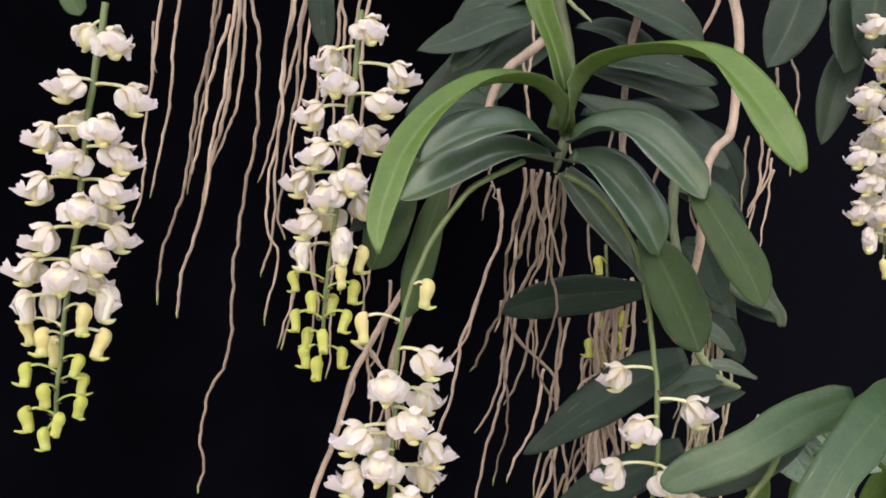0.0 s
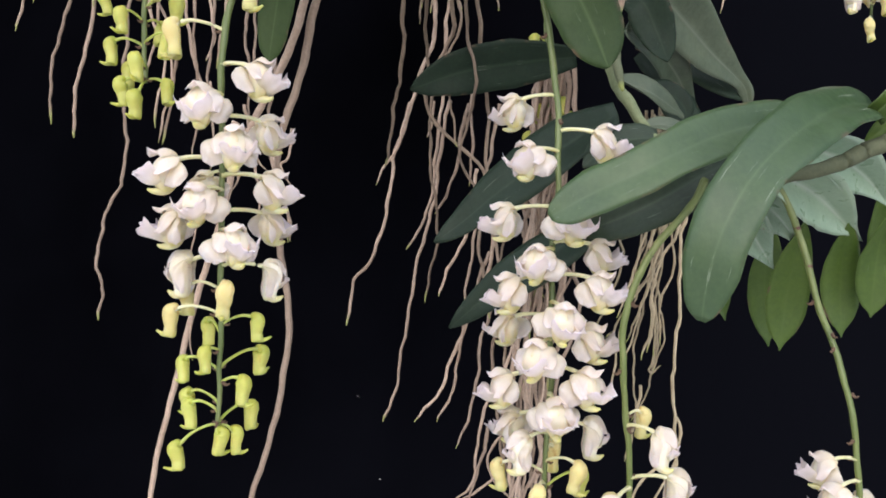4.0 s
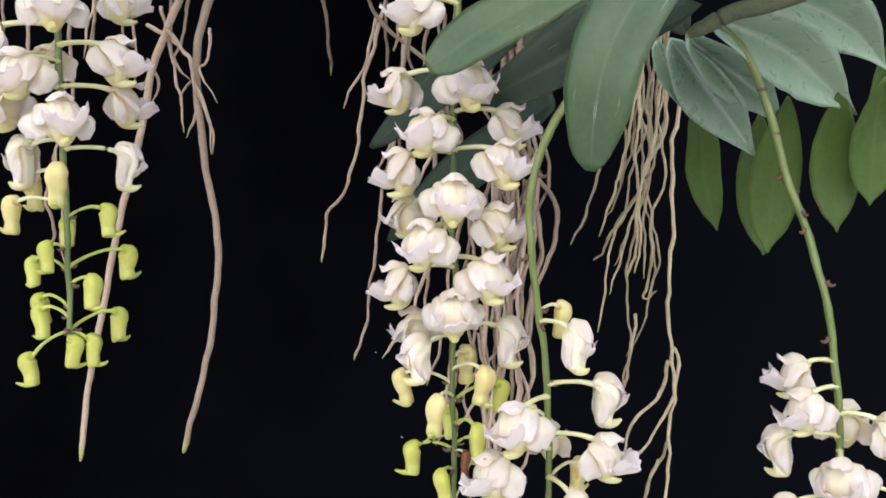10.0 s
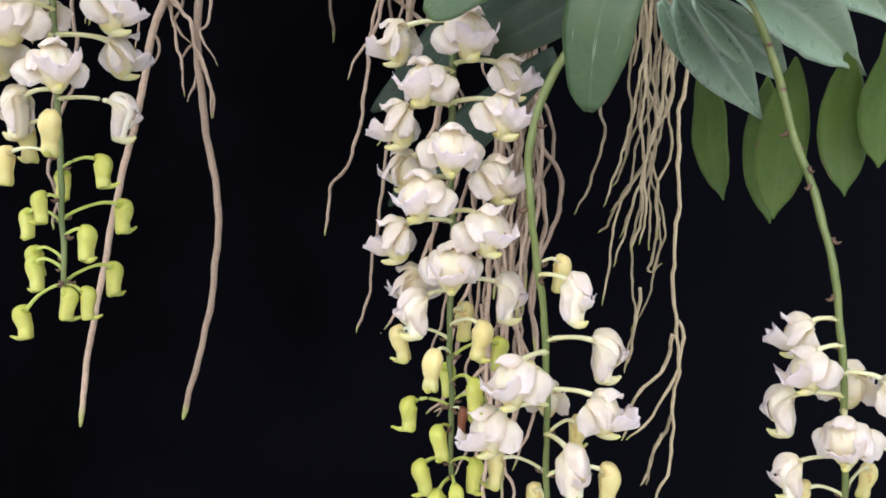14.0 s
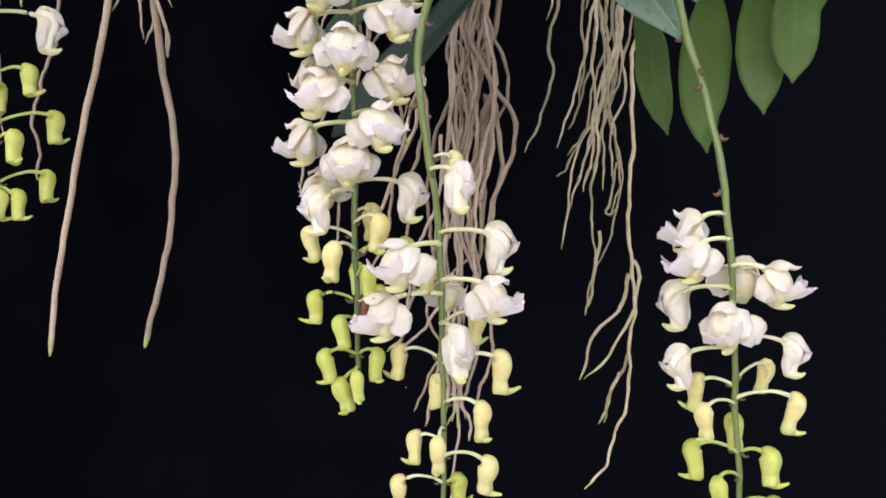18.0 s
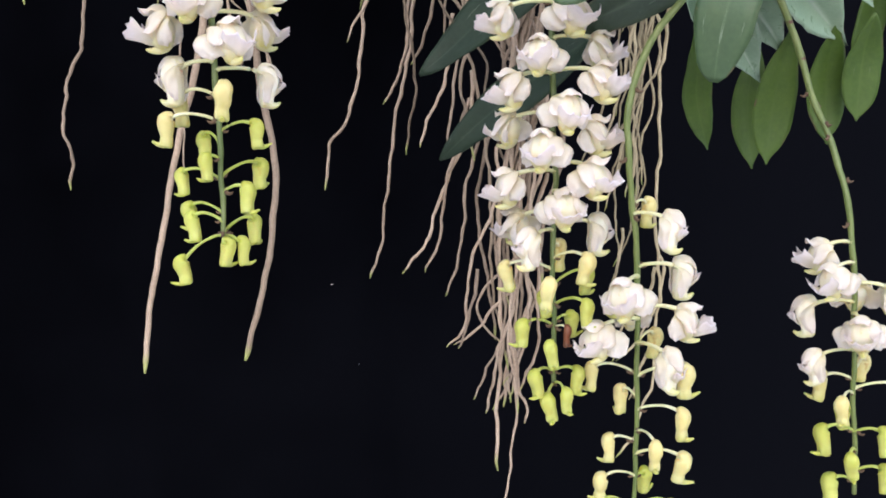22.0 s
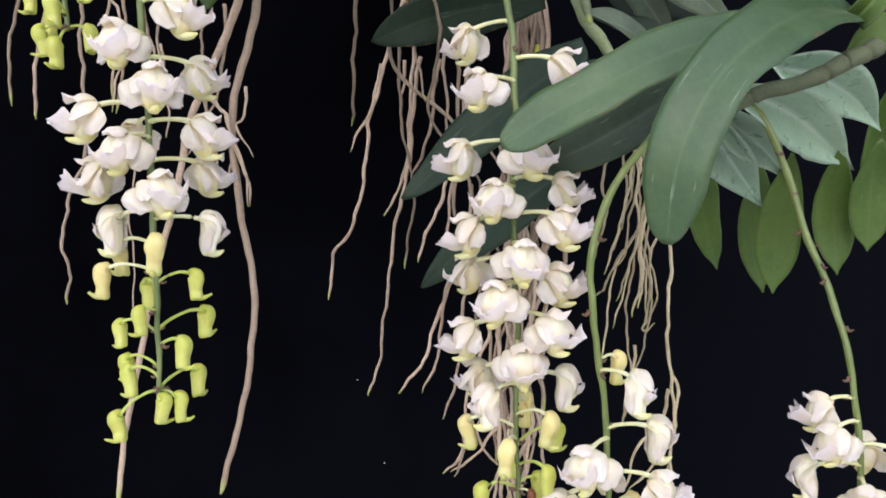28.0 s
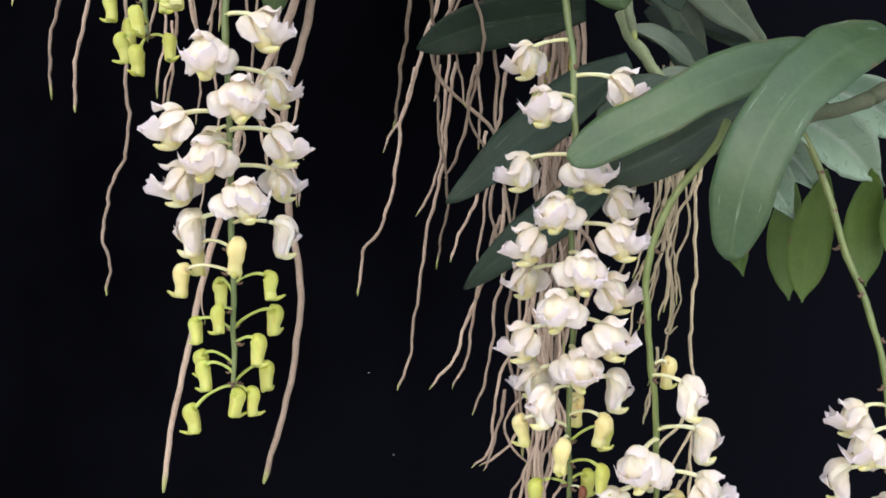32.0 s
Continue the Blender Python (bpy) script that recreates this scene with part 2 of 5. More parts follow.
STEM = stem_material("stem_green", (1.0, 1.0, 1.0))
STEM_PALE = stem_material("stem_yellow_green", (1.15, 1.12, 1.0))
ROOT = root_material("root_velamen", (0.22, 0.158, 0.12), (0.45, 0.35, 0.285))
ROOT_PALE = root_material("root_straw", (0.24, 0.195, 0.125), (0.48, 0.415, 0.29))
# Crown roots: ROOT darkened, with the shade under the crown leaves in its colour.
ROOT_BROWN = root_material("root_brown", (0.15, 0.108, 0.08), (0.31, 0.24, 0.185))
CANE_PALE = root_material("cane_sheathed", (0.14, 0.19, 0.09), (0.25, 0.30, 0.17))
CANE = root_material("cane_bark", (0.05, 0.066, 0.033), (0.11, 0.13, 0.075))


def plain(name, a, b, scale, rough):
    m, nt, bsdf, _ = material(name)
    nt.links.new(ramp(nt, grain(nt, scale, 5), (0.3, a), (0.7, b)), bsdf.inputs["Base Color"])
    bsdf.inputs["Roughness"].default_value = rough
    bump(nt, bsdf, grain(nt, scale * 40, 3), 0.2, 0.002)
    return m


def tint_cloth_side(m):
    """The cloth's black turns a little paler towards one side."""
    nt, bsdf = m.node_tree, m.node_tree.nodes["Principled BSDF"]
    where = nt.nodes.new("ShaderNodeSeparateXYZ")
    nt.links.new(nt.nodes.new("ShaderNodeTexCoord").outputs["Object"], where.inputs[0])
    share = ramp(nt, where.outputs["X"], (-0.1, (0, 0, 0)), (0.7, (1, 1, 1)))
    side_tint = mixed(nt, share, bsdf.inputs["Base Color"].links[0].from_socket, (0.0027, 0.0029, 0.0043))
    nt.links.new(side_tint, bsdf.inputs["Base Color"])


BLACK = plain("black_velvet", (0.00003, 0.00003, 0.00006), (0.0021, 0.0022, 0.0033), 0.9, 1.0)
tint_cloth_side(BLACK)
BLACK.node_tree.nodes["Principled BSDF"].inputs["Specular IOR Level"].default_value = 0.0
BRACT = plain("bract_brown", (0.05, 0.03, 0.018), (0.12, 0.07, 0.04), 200, 0.8)
SCAR = plain("node_red", (0.07, 0.018, 0.014), (0.13, 0.05, 0.035), 150, 0.6)
# Unseen ground, made pale so that it bounces fill light onto the flowers.
PALE_GROUND = plain("pale_concrete", (0.42, 0.41, 0.39), (0.55, 0.53, 0.50), 4.0, 0.95)
LINT = plain("lint_grey", (0.35, 0.34, 0.32), (0.5, 0.48, 0.45), 100, 0.9)

# ---- shapes ----
rng = np.random.default_rng(7)


def mesh_from(name, verts, faces, attrs, mat):
    me = bpy.data.meshes.new(name)
    me.from_pydata([tuple(v) for v in verts], [], faces)
    for key, values in attrs.items():
        me.attributes.new(key, "FLOAT", "POINT").data.foreach_set("value", np.asarray(values, np.float32))
    me.polygons.foreach_set("use_smooth", [True] * len(me.polygons))
    me.materials.append(mat)
    return me


def smooth_line(points, steps):
    """A Catmull-Rom line through the points, with that many steps a span."""
    p = np.array([(*q,) for q in points], float)
    p = np.vstack([2 * p[0] - p[1], p, 2 * p[-1] - p[-2]])
    res = []
    for i in range(1, len(p) - 2):
        a, b, c, d = p[i - 1:i + 3]
        for k in np.arange(steps) / steps:
            res.append(0.5 * (2 * b + (c - a) * k + (2 * a - 5 * b + 4 * c - d) * k * k + (3 * b - a - 3 * c + d) * k ** 3))
    return np.array(res + [p[-2]])


def unit(v):
    return v / (np.linalg.norm(v, axis=-1, keepdims=True) + 1e-12)


def tangents(line):
    return unit(np.gradient(line, axis=0))


def tube(name, line, radii, mat, sides=8, flat=1.0, crease=0.0):
    """A closed round rod along a line; crease presses two lengthwise furrows into it."""
    n = len(line)
    t = tangents(line)
    ref = np.tile(np.array([1.0, 0.0, 0.0]), (n, 1))
    ref[np.abs(t[:, 0]) > 0.9] = (0, 1, 0)
    side = unit(np.cross(t, ref))
    up = np.cross(side, t)
    ang = np.arange(sides) * 2 * np.pi / sides
    bulge = 1 - crease * np.cos(2 * ang) ** 8
    ring = (np.cos(ang) * bulge)[None, :, None] * side[:, None, :] * flat + (np.sin(ang) * bulge)[None, :, None] * up[:, None, :]
    verts = (line[:, None, :] + ring * np.asarray(radii)[:, None, None]).reshape(-1, 3)
    verts = np.vstack([verts, line[:1], line[-1:]])
    faces = [(i * sides + j, i * sides + (j + 1) % sides, (i + 1) * sides + (j + 1) % sides, (i + 1) * sides + j) for i in range(n - 1) for j in range(sides)]
    faces += [(n * sides, (j + 1) % sides, j) for j in range(sides)]
    faces += [(n * sides + 1, (n - 1) * sides + j, (n - 1) * sides + (j + 1) % sides) for j in range(sides)]
    along = np.append(np.repeat(np.linspace(0, 1, n), sides), (0, 1))
    return mesh_from(name, verts, faces, {"along": along}, mat)


def blade(name, line, side, widths, lift, mat, thick, across=9, ripple=None, jag=None, rim=None):
    """A thin closed blade along a line. lift(u, s): how far the surface rises off the line at the share u across and s along, in half widths."""
    n = len(line)
    t = tangents(line)
    side = unit(side - (side * t).sum(1, keepdims=True) * t)
    normal = np.cross(side, t)
    u = np.linspace(-1, 1, across)
    s = np.linspace(0, 1, n)
    half = np.asarray(widths)[:, None] / 2
    rise = lift(u[None, :], s[:, None]) * half
    if rim is not None:
        half = half * rim(u[None, :], s[:, None])
    top = line[:, None, :] + (u[None, :] * half)[:, :, None] * side[:, None, :] + rise[:, :, None] * normal[:, None, :]
    if ripple is not None:
        top = top + ripple(u[None, :], s[:, None])[:, :, None] * normal[:, None, :]
    if jag is not None:
        top[-1] += t[-1][None] * jag[:, None]
        top[-2] += t[-2][None] * jag[:, None] * 0.4
    edge = (1 - 0.8 * u ** 4)[None, :, None] * thick
    low = top - normal[:, None, :] * edge
    verts = np.vstack([top.reshape(-1, 3), low.reshape(-1, 3)])
    m, k = n * across, across
    faces = []
    for i in range(n - 1):
        for j in range(k - 1):
            a = i * k + j
            faces.append((a, a + 1, a + k + 1, a + k))
            faces.append((m + a, m + a + k, m + a + k + 1, m + a + 1))
        for a, b in ((i * k, (i + 1) * k), ((i + 1) * k + k - 1, i * k + k - 1)):
            faces.append((a, b, m + b, m + a))
    for j in range(k - 1):
        faces.append((j + 1, j, m + j, m + j + 1))
        a = (n - 1) * k + j
        faces.append((a, a + 1, m + a + 1, m + a))
    along = np.tile(np.repeat(s, k), 2)
    return mesh_from(name, verts, faces, {"along": along, "across": np.tile(np.abs(np.tile(u, n)), 2)}, mat)


def part(name, mesh, parent, place=None, label=""):
    ob = new(name, mesh)
    ob.parent = parent
    if place is not None:
        ob.matrix_basis = place
    return tagged(ob, label) if label else ob


# ---- setting ----
def build_setting():
    xs = np.linspace(-4.3, 4.7, 360)
    fold = 0.010 * np.sin(xs * 9 + 1.5 * np.sin(xs * 2.3)) + 0.006 * np.sin(xs * 23 + 2 * np.sin(xs * 5.1)) + 0.003 * np.sin(xs * 61)
    rows = [(z, y) for y in (1.40, 1.43) for z in (0.0, 1.6, 3.2, 5.0)]
    verts = [(x, y + f * (0.8 + 0.08 * z), z) for z, y in rows for x, f in zip(xs, fold)]
    n = len(xs)
    faces = [(r * n + i, r * n + i + 1, (r + 1) * n + i + 1, (r + 1) * n + i) for r in (0, 1, 2, 4, 5, 6) for i in range(n - 1)]
    faces += [(b + i, b + i + 1, b + 4 * n + i + 1, b + 4 * n + i) for b in (0, 3 * n) for i in range(n - 1)]
    board = new("backdrop", mesh_from("backdrop", verts, faces, {}, BLACK))
    tagged(board, "matt black cloth backdrop hanging in faint folds", "backdrop", kind="structure")
    # unseen ground, added to close the place and bounce light up
    bm = bmesh.new()
    bmesh.ops.create_grid(bm, x_segments=40, y_segments=40, size=400.0)
    me = bpy.data.meshes.new("ground")
    bm.to_mesh(me)
    bm.free()
    me.materials.append(PALE_GROUND)
    tagged(new("ground", me), "unseen plain ground below the hanging plants, pale to bounce light up", "ground", kind="structure")


build_setting()


# ---- plants: leaves and roots ----
N_frontr, N_fold = (0.15, -0.97, -0.14), (-0.32, -0.93, -0.12)
N_up, N_front, N_frontl, N_upf, N_uplf, N_frontd = (0, -0.35, 0.94), (0, -1, 0.15), (-0.35, -0.9, 0.2), (0, -0.7, 0.7), (-0.45, -0.65, 0.6), (0, -0.95, -0.3)


def plant(label):
    ob = new("orchid_plant")
    ob.empty_display_size = 0.05
    return tagged(ob, label, "orchid", "hanging orchid plants")


def leaf(parent, mat, width, n0, n1, *points):
    """A strap leaf: width in millimetres, the facing of its blade at base and tip, and its midrib's line."""
    line = smooth_line(points, 8 if len(points) < 6 else 5)
    cuts = np.unique(np.concatenate([np.linspace(0, 0.8, 18), np.linspace(0.8, 0.95, 7), np.linspace(0.95, 1, 5)]))
    run = np.concatenate([[0], np.cumsum(np.linalg.norm(np.diff(line, axis=0), axis=1))])
    line = np.stack([np.interp(cuts * run[-1], run, line[:, i]) for i in range(3)], axis=1)
    n, s = len(line), cuts
    turn = s ** 2 if mat is LEAF_NEW else s
    facing = np.array(n0)[None] * (1 - turn)[:, None] + np.array(n1)[None] * turn[:, None]
    side = np.cross(tangents(line), facing)
    at = (0, 0.08, 0.2, 0.4, 0.6, 0.75, 0.88, 0.95, 1)
    shape = {
        LEAF_LIT: (0.06, 0.34, 0.66, 0.95, 1.0, 0.9, 0.56, 0.16, 0.03),
        LEAF_PALE: (0.35, 0.6, 0.9, 1.0, 0.88, 0.58, 0.24, 0.1, 0.0),
        LEAF_DARK: (0.4, 0.55, 0.78, 1.0, 0.97, 0.82, 0.56, 0.32, 0.02),
        LEAF_TAPER: (0.5, 0.68, 0.95, 1.0, 0.84, 0.6, 0.38, 0.22, 0.02),
        LEAF_DIM: (0.4, 0.6, 0.86, 1.0, 0.94, 0.76, 0.48, 0.26, 0.0),
        LEAF: (0.42, 0.55, 0.76, 0.96, 1.0, 0.92, 0.68, 0.4, 0.03),
        LEAF_HANG: (0.35, 0.5, 0.74, 0.95, 1.0, 0.95, 0.74, 0.45, 0.04),
        LEAF_GREY: (0.5, 0.72, 0.94, 1.0, 0.8, 0.5, 0.24, 0.26, 0.1),
        LEAF_NEW: (0.7, 0.76, 0.76, 0.74, 0.86, 1.0, 0.92, 0.66, 0.1),
        LEAF_BIG: (0.5, 0.84, 1.04, 1.08, 1.0, 0.95, 0.92, 0.9, 0.86),
    }[mat]
    w = width / 1000 * (0.02 + 0.98 * np.interp(s, np.linspace(0, 1, 41), np.convolve(np.pad(np.interp(np.linspace(0, 1, 41), at, shape), 1, mode="reflect", reflect_type="odd"), np.ones(3) / 3, "valid").clip(0.0)))
    if mat is LEAF_BIG:
        w = width / 1000 * np.interp(s, at, shape) * np.sqrt(np.clip(1 - ((s - 0.84) / 0.162).clip(0) ** 2, 0.0004, 1))
    fold, curl, ph = rng.uniform(0.16, 0.3) + {LEAF_PALE: 0.95, LEAF: 0.36, LEAF_GREY: 0.2, LEAF_NEW: 0.7, LEAF_DIM: 0.15}.get(mat, 0), rng.uniform(0.05, 0.16), rng.uniform(0, 6, 3)
    wave = width / 1000 * 0.035

    def lift(u, s):
        return fold * (1.25 - (1.05 if mat is LEAF_NEW else 0.7) * s) * (np.sqrt(u * u + 0.006) - 0.08) - curl * u ** 4

    def ripple(u, s):
        return wave * (np.sin(7 * s + ph[0]) * u + 0.6 * np.sin(13 * s + ph[1]) * np.abs(u) ** 3)

    own = np.random.default_rng(int(width) * 31 + len(points) + int(abs(points[-1][0]) * 5000))
    wav = own.uniform(0, 6, 4)
    rough = 0.035 if mat is LEAF_BIG else 0.016

    def rim(u, s):
        share = np.abs(u) ** 3
        wave_in = np.where(u > 0, np.sin(19 * s + wav[0]) + 0.7 * np.sin(43 * s + wav[1]), np.sin(17 * s + wav[2]) + 0.7 * np.sin(39 * s + wav[3]))
        nick = 0.13 * np.exp(-((s - 0.5) / 0.045) ** 2) * (u < 0) if mat is LEAF_BIG else 0
        return 1 + share * (rough * wave_in - nick)

    return part("leaf", blade("leaf", line, side, w, lift, mat, 0.0016, 11, ripple, None, rim), parent)


def wander(line, amount):
    """Small natural bends, different for each line."""
    o = rng.uniform(0, 40, 3)
    s = np.concatenate([[0], np.cumsum(np.linalg.norm(np.diff(line, axis=0), axis=1))])
    res = line.copy()
    for f, a in ((60, 1.2), (150, 0.8), (310, 0.45), (620, 0.18)):
        for axis in range(3):
            res[:, axis] += amount * a * np.sin(s * f + o[axis] * f)
    return res


def root(parent, radius, *points, mat=None, name="root"):
    """A hanging root: radius in millimetres, then its line from top to tip."""
    line = smooth_line(points, 16 if mat is CANE_PALE else 9)
    if radius < 4:
        line = wander(line, 0.0009 if radius < 2.0 else 0.0004)
    n = len(line)
    s = np.linspace(0, 1, n)
    length = np.linalg.norm(np.diff(line, axis=0), axis=1).sum()
    end = np.clip((1 - s) * length / 0.012, 0.0, 1)
    bumpy = 0.35 if radius > 2.0 else 1.0
    knots = 1 + bumpy * 0.10 * np.sin(s * length * 210 + rng.uniform(0, 6)) + bumpy * 0.07 * np.sin(s * length * 520 + rng.uniform(0, 6))
    r = radius / 1000 * (1.22 - 0.46 * s) * knots * (0.35 + 0.65 * end ** 0.6)
    if mat is CANE_PALE:
        r = r * (0.92 + 0.16 * ((s * length / 0.016) % 1))
    return part(name, tube(name, line, r, mat or ROOT, 8), parent)


def root_bundle(parent, count, top_a, top_b, low_a, low_b, least=0.5, ease=1.0, stout=1.35, mat=None):
    """Many roots that hang together between an upper and a lower stretch."""
    a, b, c, d = (np.array(p) for p in (top_a, top_b, low_a, low_b))
    for k in range(count):
        f, g, reach = rng.uniform(0, 1), rng.uniform(0, 1), rng.uniform(least, 1.0)
        top = a + (b - a) * np.array((f, rng.uniform(0, 1), f))
        low = c + (d - c) * np.array((0.35 * f + 0.65 * g, rng.uniform(0, 1), rng.uniform(0, 1)))
        low = top + (low - top) * reach
        pts = [top + (low - top) * np.array((q, q ** ease, q)) + rng.normal(0, 0.010, 3) * np.array((1, 0.7, 0.2)) * math.sin(q * 3) for q in np.linspace(0, 1, 6)]
        root(parent, stout * rng.uniform(0.65, 1.3), *pts, mat=mat or ROOT)


# ---- flowers ----
def sheet(name, points, wide, mat, cup, side, at, frill=0.0, seed=0, roll=0.0):
    """A petal: its midline in millimetres, its width, how deep it is cupped, the way across it, its width along (shares), how ragged its end is and how far its end rolls out."""
    gen = np.random.default_rng(seed)
    line = smooth_line([tuple(v / 1000 for v in p) for p in points], 7)
    s = np.linspace(0, 1, len(line))
    ph = gen.uniform(0, 6, 4)
    w = wide / 1000 * np.interp(s, np.linspace(0, 1, len(at)), at)
    w = np.convolve(np.pad(w, 1, mode="edge"), (0.25, 0.5, 0.25), "valid") * (1 + 0.025 * gen.uniform(-1, 1, len(w)) * np.clip(3 * s, 0, 1))

    def ripple(u, s):
        base = 0.0005 * np.sin(7 * s + ph[0]) * u + 0.0003 * np.sin(11 * s + 4 * u + ph[3])
        end = roll / 1000 * np.clip((s - 0.7) / 0.3, 0, 1) ** 2
        return base + end + frill / 1000 * s ** 2 * (np.sin(u * 5 + ph[1]) + 0.7 * np.sin(u * 12 + ph[2]))

    k = 15 if frill > 0.5 else 11
    jag = None
    if frill > 0.5:
        jag = gen.uniform(-0.0014, 0.0012, k) + 0.0007 * (-1.0) ** np.arange(k) - 0.0012 * np.linspace(-1, 1, k) ** 2
    sides = np.tile(np.array(side, float), (len(line), 1))
    return blade(name, line, sides, w, lambda u, s: cup * u * u * (0.55 + 0.45 * s), mat, 0.0005, k, ripple, jag)


def rod(name, points, radii, mat, sides=14, crease=0.1, flat=1.0):
    """A rounded body along points in millimetres, with a radius at each of them."""
    line = smooth_line([tuple(v / 1000 for v in p) for p in points], 4)
    s = np.linspace(0, len(points) - 1, len(line))
    fine = np.interp(s, range(len(radii)), radii)
    fine[1:-1] = (fine[:-2] + 2 * fine[1:-1] + fine[2:]) / 4
    return tube(name, line, fine / 1000, mat, sides, flat, crease)


OVAL = (0.35, 0.72, 0.95, 1.0, 0.96, 0.8, 0.4)
BROAD = (0.3, 0.6, 0.85, 1.0, 1.02, 0.96, 0.78, 0.36)
FAN = (0.46, 0.6, 0.76, 0.9, 1.0, 1.04, 0.96)


def flower_kit(seed, shut):
    """The meshes of one open flower; its pedicel's end is at the origin, it looks along -y. shut: 0 wide open, 1 still folded together."""
    g = np.random.default_rng(seed)
    j = lambda a=0.5: g.uniform(-a, a)
    near = 1 - 0.3 * shut
    kit = {"flower": rod("flower", [(0, 0.6, 0.6), (0, -1.4, -0.4), (0, -3.0, -2.8), (0, -3.8, -6.0), (0, -3.2, -9.8), (0, -2.0, -13.2)], (1.4, 4.0, 5.6, 6.0, 5.0, 2.6), THROAT, 16, 0.16)}
    kit["column"] = rod("column", [(0, -4.0, -0.8), (0, -6.0, -1.6), (0, -7.4, -3.0), (0, -7.9, -4.2)], (1.6, 1.6, 1.2, 0.6), COLUMN, 8, 0.0)
    kit["dorsal_sepal"] = sheet("dorsal_sepal", [(0, 0.8, 0.0), (j(), -1.8, 2.6), (j(), -5.6, 3.4 + j(0.3)), (j(), -8.6, 2.0 - 1.2 * shut + j(0.4)), (j(), -10.4, 0.9 - 2.4 * shut + j(0.6))], 9.2, WHITE, 0.62, (1, 0, 0), OVAL, 0.4, seed, -1.0 + j(1.2))
    for k, name in ((-1, "petal_a"), (1, "petal_b")):
        out = (6.5 + j()) * near
        kit[name] = sheet("petal", [(k * 0.9, 0.4, 0.0), (k * 0.54 * out, -2.2, 1.0), (k * 0.78 * out, -4.8, -0.8), (k * out, -6.6 + j(), -4.4 + j()), (k * (out + 0.5), -7.6 + j(0.8), -8.2 + j(0.8))], 9.4, WHITE, 0.34 * k, (0.78 * k, 0.58, -0.05), OVAL, 0.5, seed + 3 + k, -0.8 * k + j(0.8))
    for k, name in ((-1, "sepal_a"), (1, "sepal_b")):
        out = (9.1 + j(0.8)) * (1 - 0.35 * shut)
        kit[name] = sheet("lateral_sepal", [(k * 1.4, -0.4, -1.6), (k * 0.62 * out, -2.2, -4.8), (k * 0.96 * out, -2.0, -8.2), (k * out, 0.2 + j(0.9), -11.4 + j(0.7))], 12.4, WHITE, 0.28 * k, (0.62 * k, 0.42, 0.6), BROAD, 0.35, seed + 9 + k, j(1.4))
    kit["lip"] = sheet("lip", [(0, -1.6, -10.4), (0, -6.4, -11.6), (j(), -11.4, -10.8), (j(), -17.0 + 2.5 * shut + j(), -8.0 + j())], 15.0 - 3.0 * shut, LIP, -0.92, (1, 0, 0), FAN, 0.9, seed + 20)
    kit["spur"] = rod("spur", [(0, -1.6, -9.4), (0, -2.6, -12.0), (0, -5.0, -13.5), (0, -8.0, -13.8), (0, -10.0, -13.3)], (3.4, 2.8, 1.9, 1.2, 0.5), SPUR, 10)
    return kit


def folded_kit(seed):
    """A flower about to open: a plump hood over a narrowing body that ends in a forward spur."""
    g = np.random.default_rng(seed)
    j = lambda a=0.4: g.uniform(-a, a)
    kit = {"flower": rod("flower", [(0, 0.4, 0.6), (0, -2.0, 0.8), (j(), -4.4, -1.6), (j(), -4.8, -5.0), (j(), -3.6, -9.2), (j(), -2.7, -13.0), (j(), -2.7, -16.0), (0, -2.7, -17.2)], (1.0, 3.4, 5.0, 5.1, 4.3, 3.7, 3.5, 2.1), BELL, 18, 0.2)}
    kit["dorsal_sepal"] = sheet("dorsal_sepal", [(0, 0.4, 0.8), (j(), -2.4, 3.8), (j(), -7.4, 3.2), (j(), -10.6, -1.6), (j(), -10.4, -4.8)], 8.4, WHITE, 0.7, (1, 0, 0), OVAL, 0.4, seed, -1.0)
    for k, name in ((-1, "sepal_a"), (1, "sepal_b")):
        kit[name] = sheet("lateral_sepal", [(k * 1.2, 0.4, 0.6), (k * 4.6, -3.0, -1.4), (k * 5.6, -4.2, -5.8), (k * 5.0, -2.6, -10.6), (k * 4.6, -0.8 + j(0.8), -15.2 + j())], 6.8, WHITE, 0.42 * k, (0.25 * k, 0.9, 0.2), BROAD, 0.3, seed + 9 + k, 0.8 * k)
    kit["lip"] = sheet("lip", [(0, -4.0, -12.0), (j(), -7.8, -11.2), (j(), -10.6, -9.0), (j(), -12.6 + j(), -6.0 + j())], 7.6, LIP, -0.6, (1, 0, 0), FAN, 0.8, seed + 20)
    kit["spur"] = rod("spur", [(0, -2.2, -14.6), (0, -4.6, -16.3), (0, -7.4, -16.4), (0, -9.8, -15.2)], (3.0, 2.3, 1.5, 0.5), SPUR, 10)
    return kit


def merged(name, meshes, mat):
    """Several closed shapes as one mesh."""
    verts, faces, along = [], [], []
    for me in meshes:
        base = len(verts)
        verts += [tuple(v.co) for v in me.vertices]
        faces += [tuple(base + i for i in p.vertices) for p in me.polygons]
        along += [d.value for d in me.attributes["along"].data]
        bpy.data.meshes.remove(me)
    return mesh_from(name, verts, faces, {"along": along}, mat)


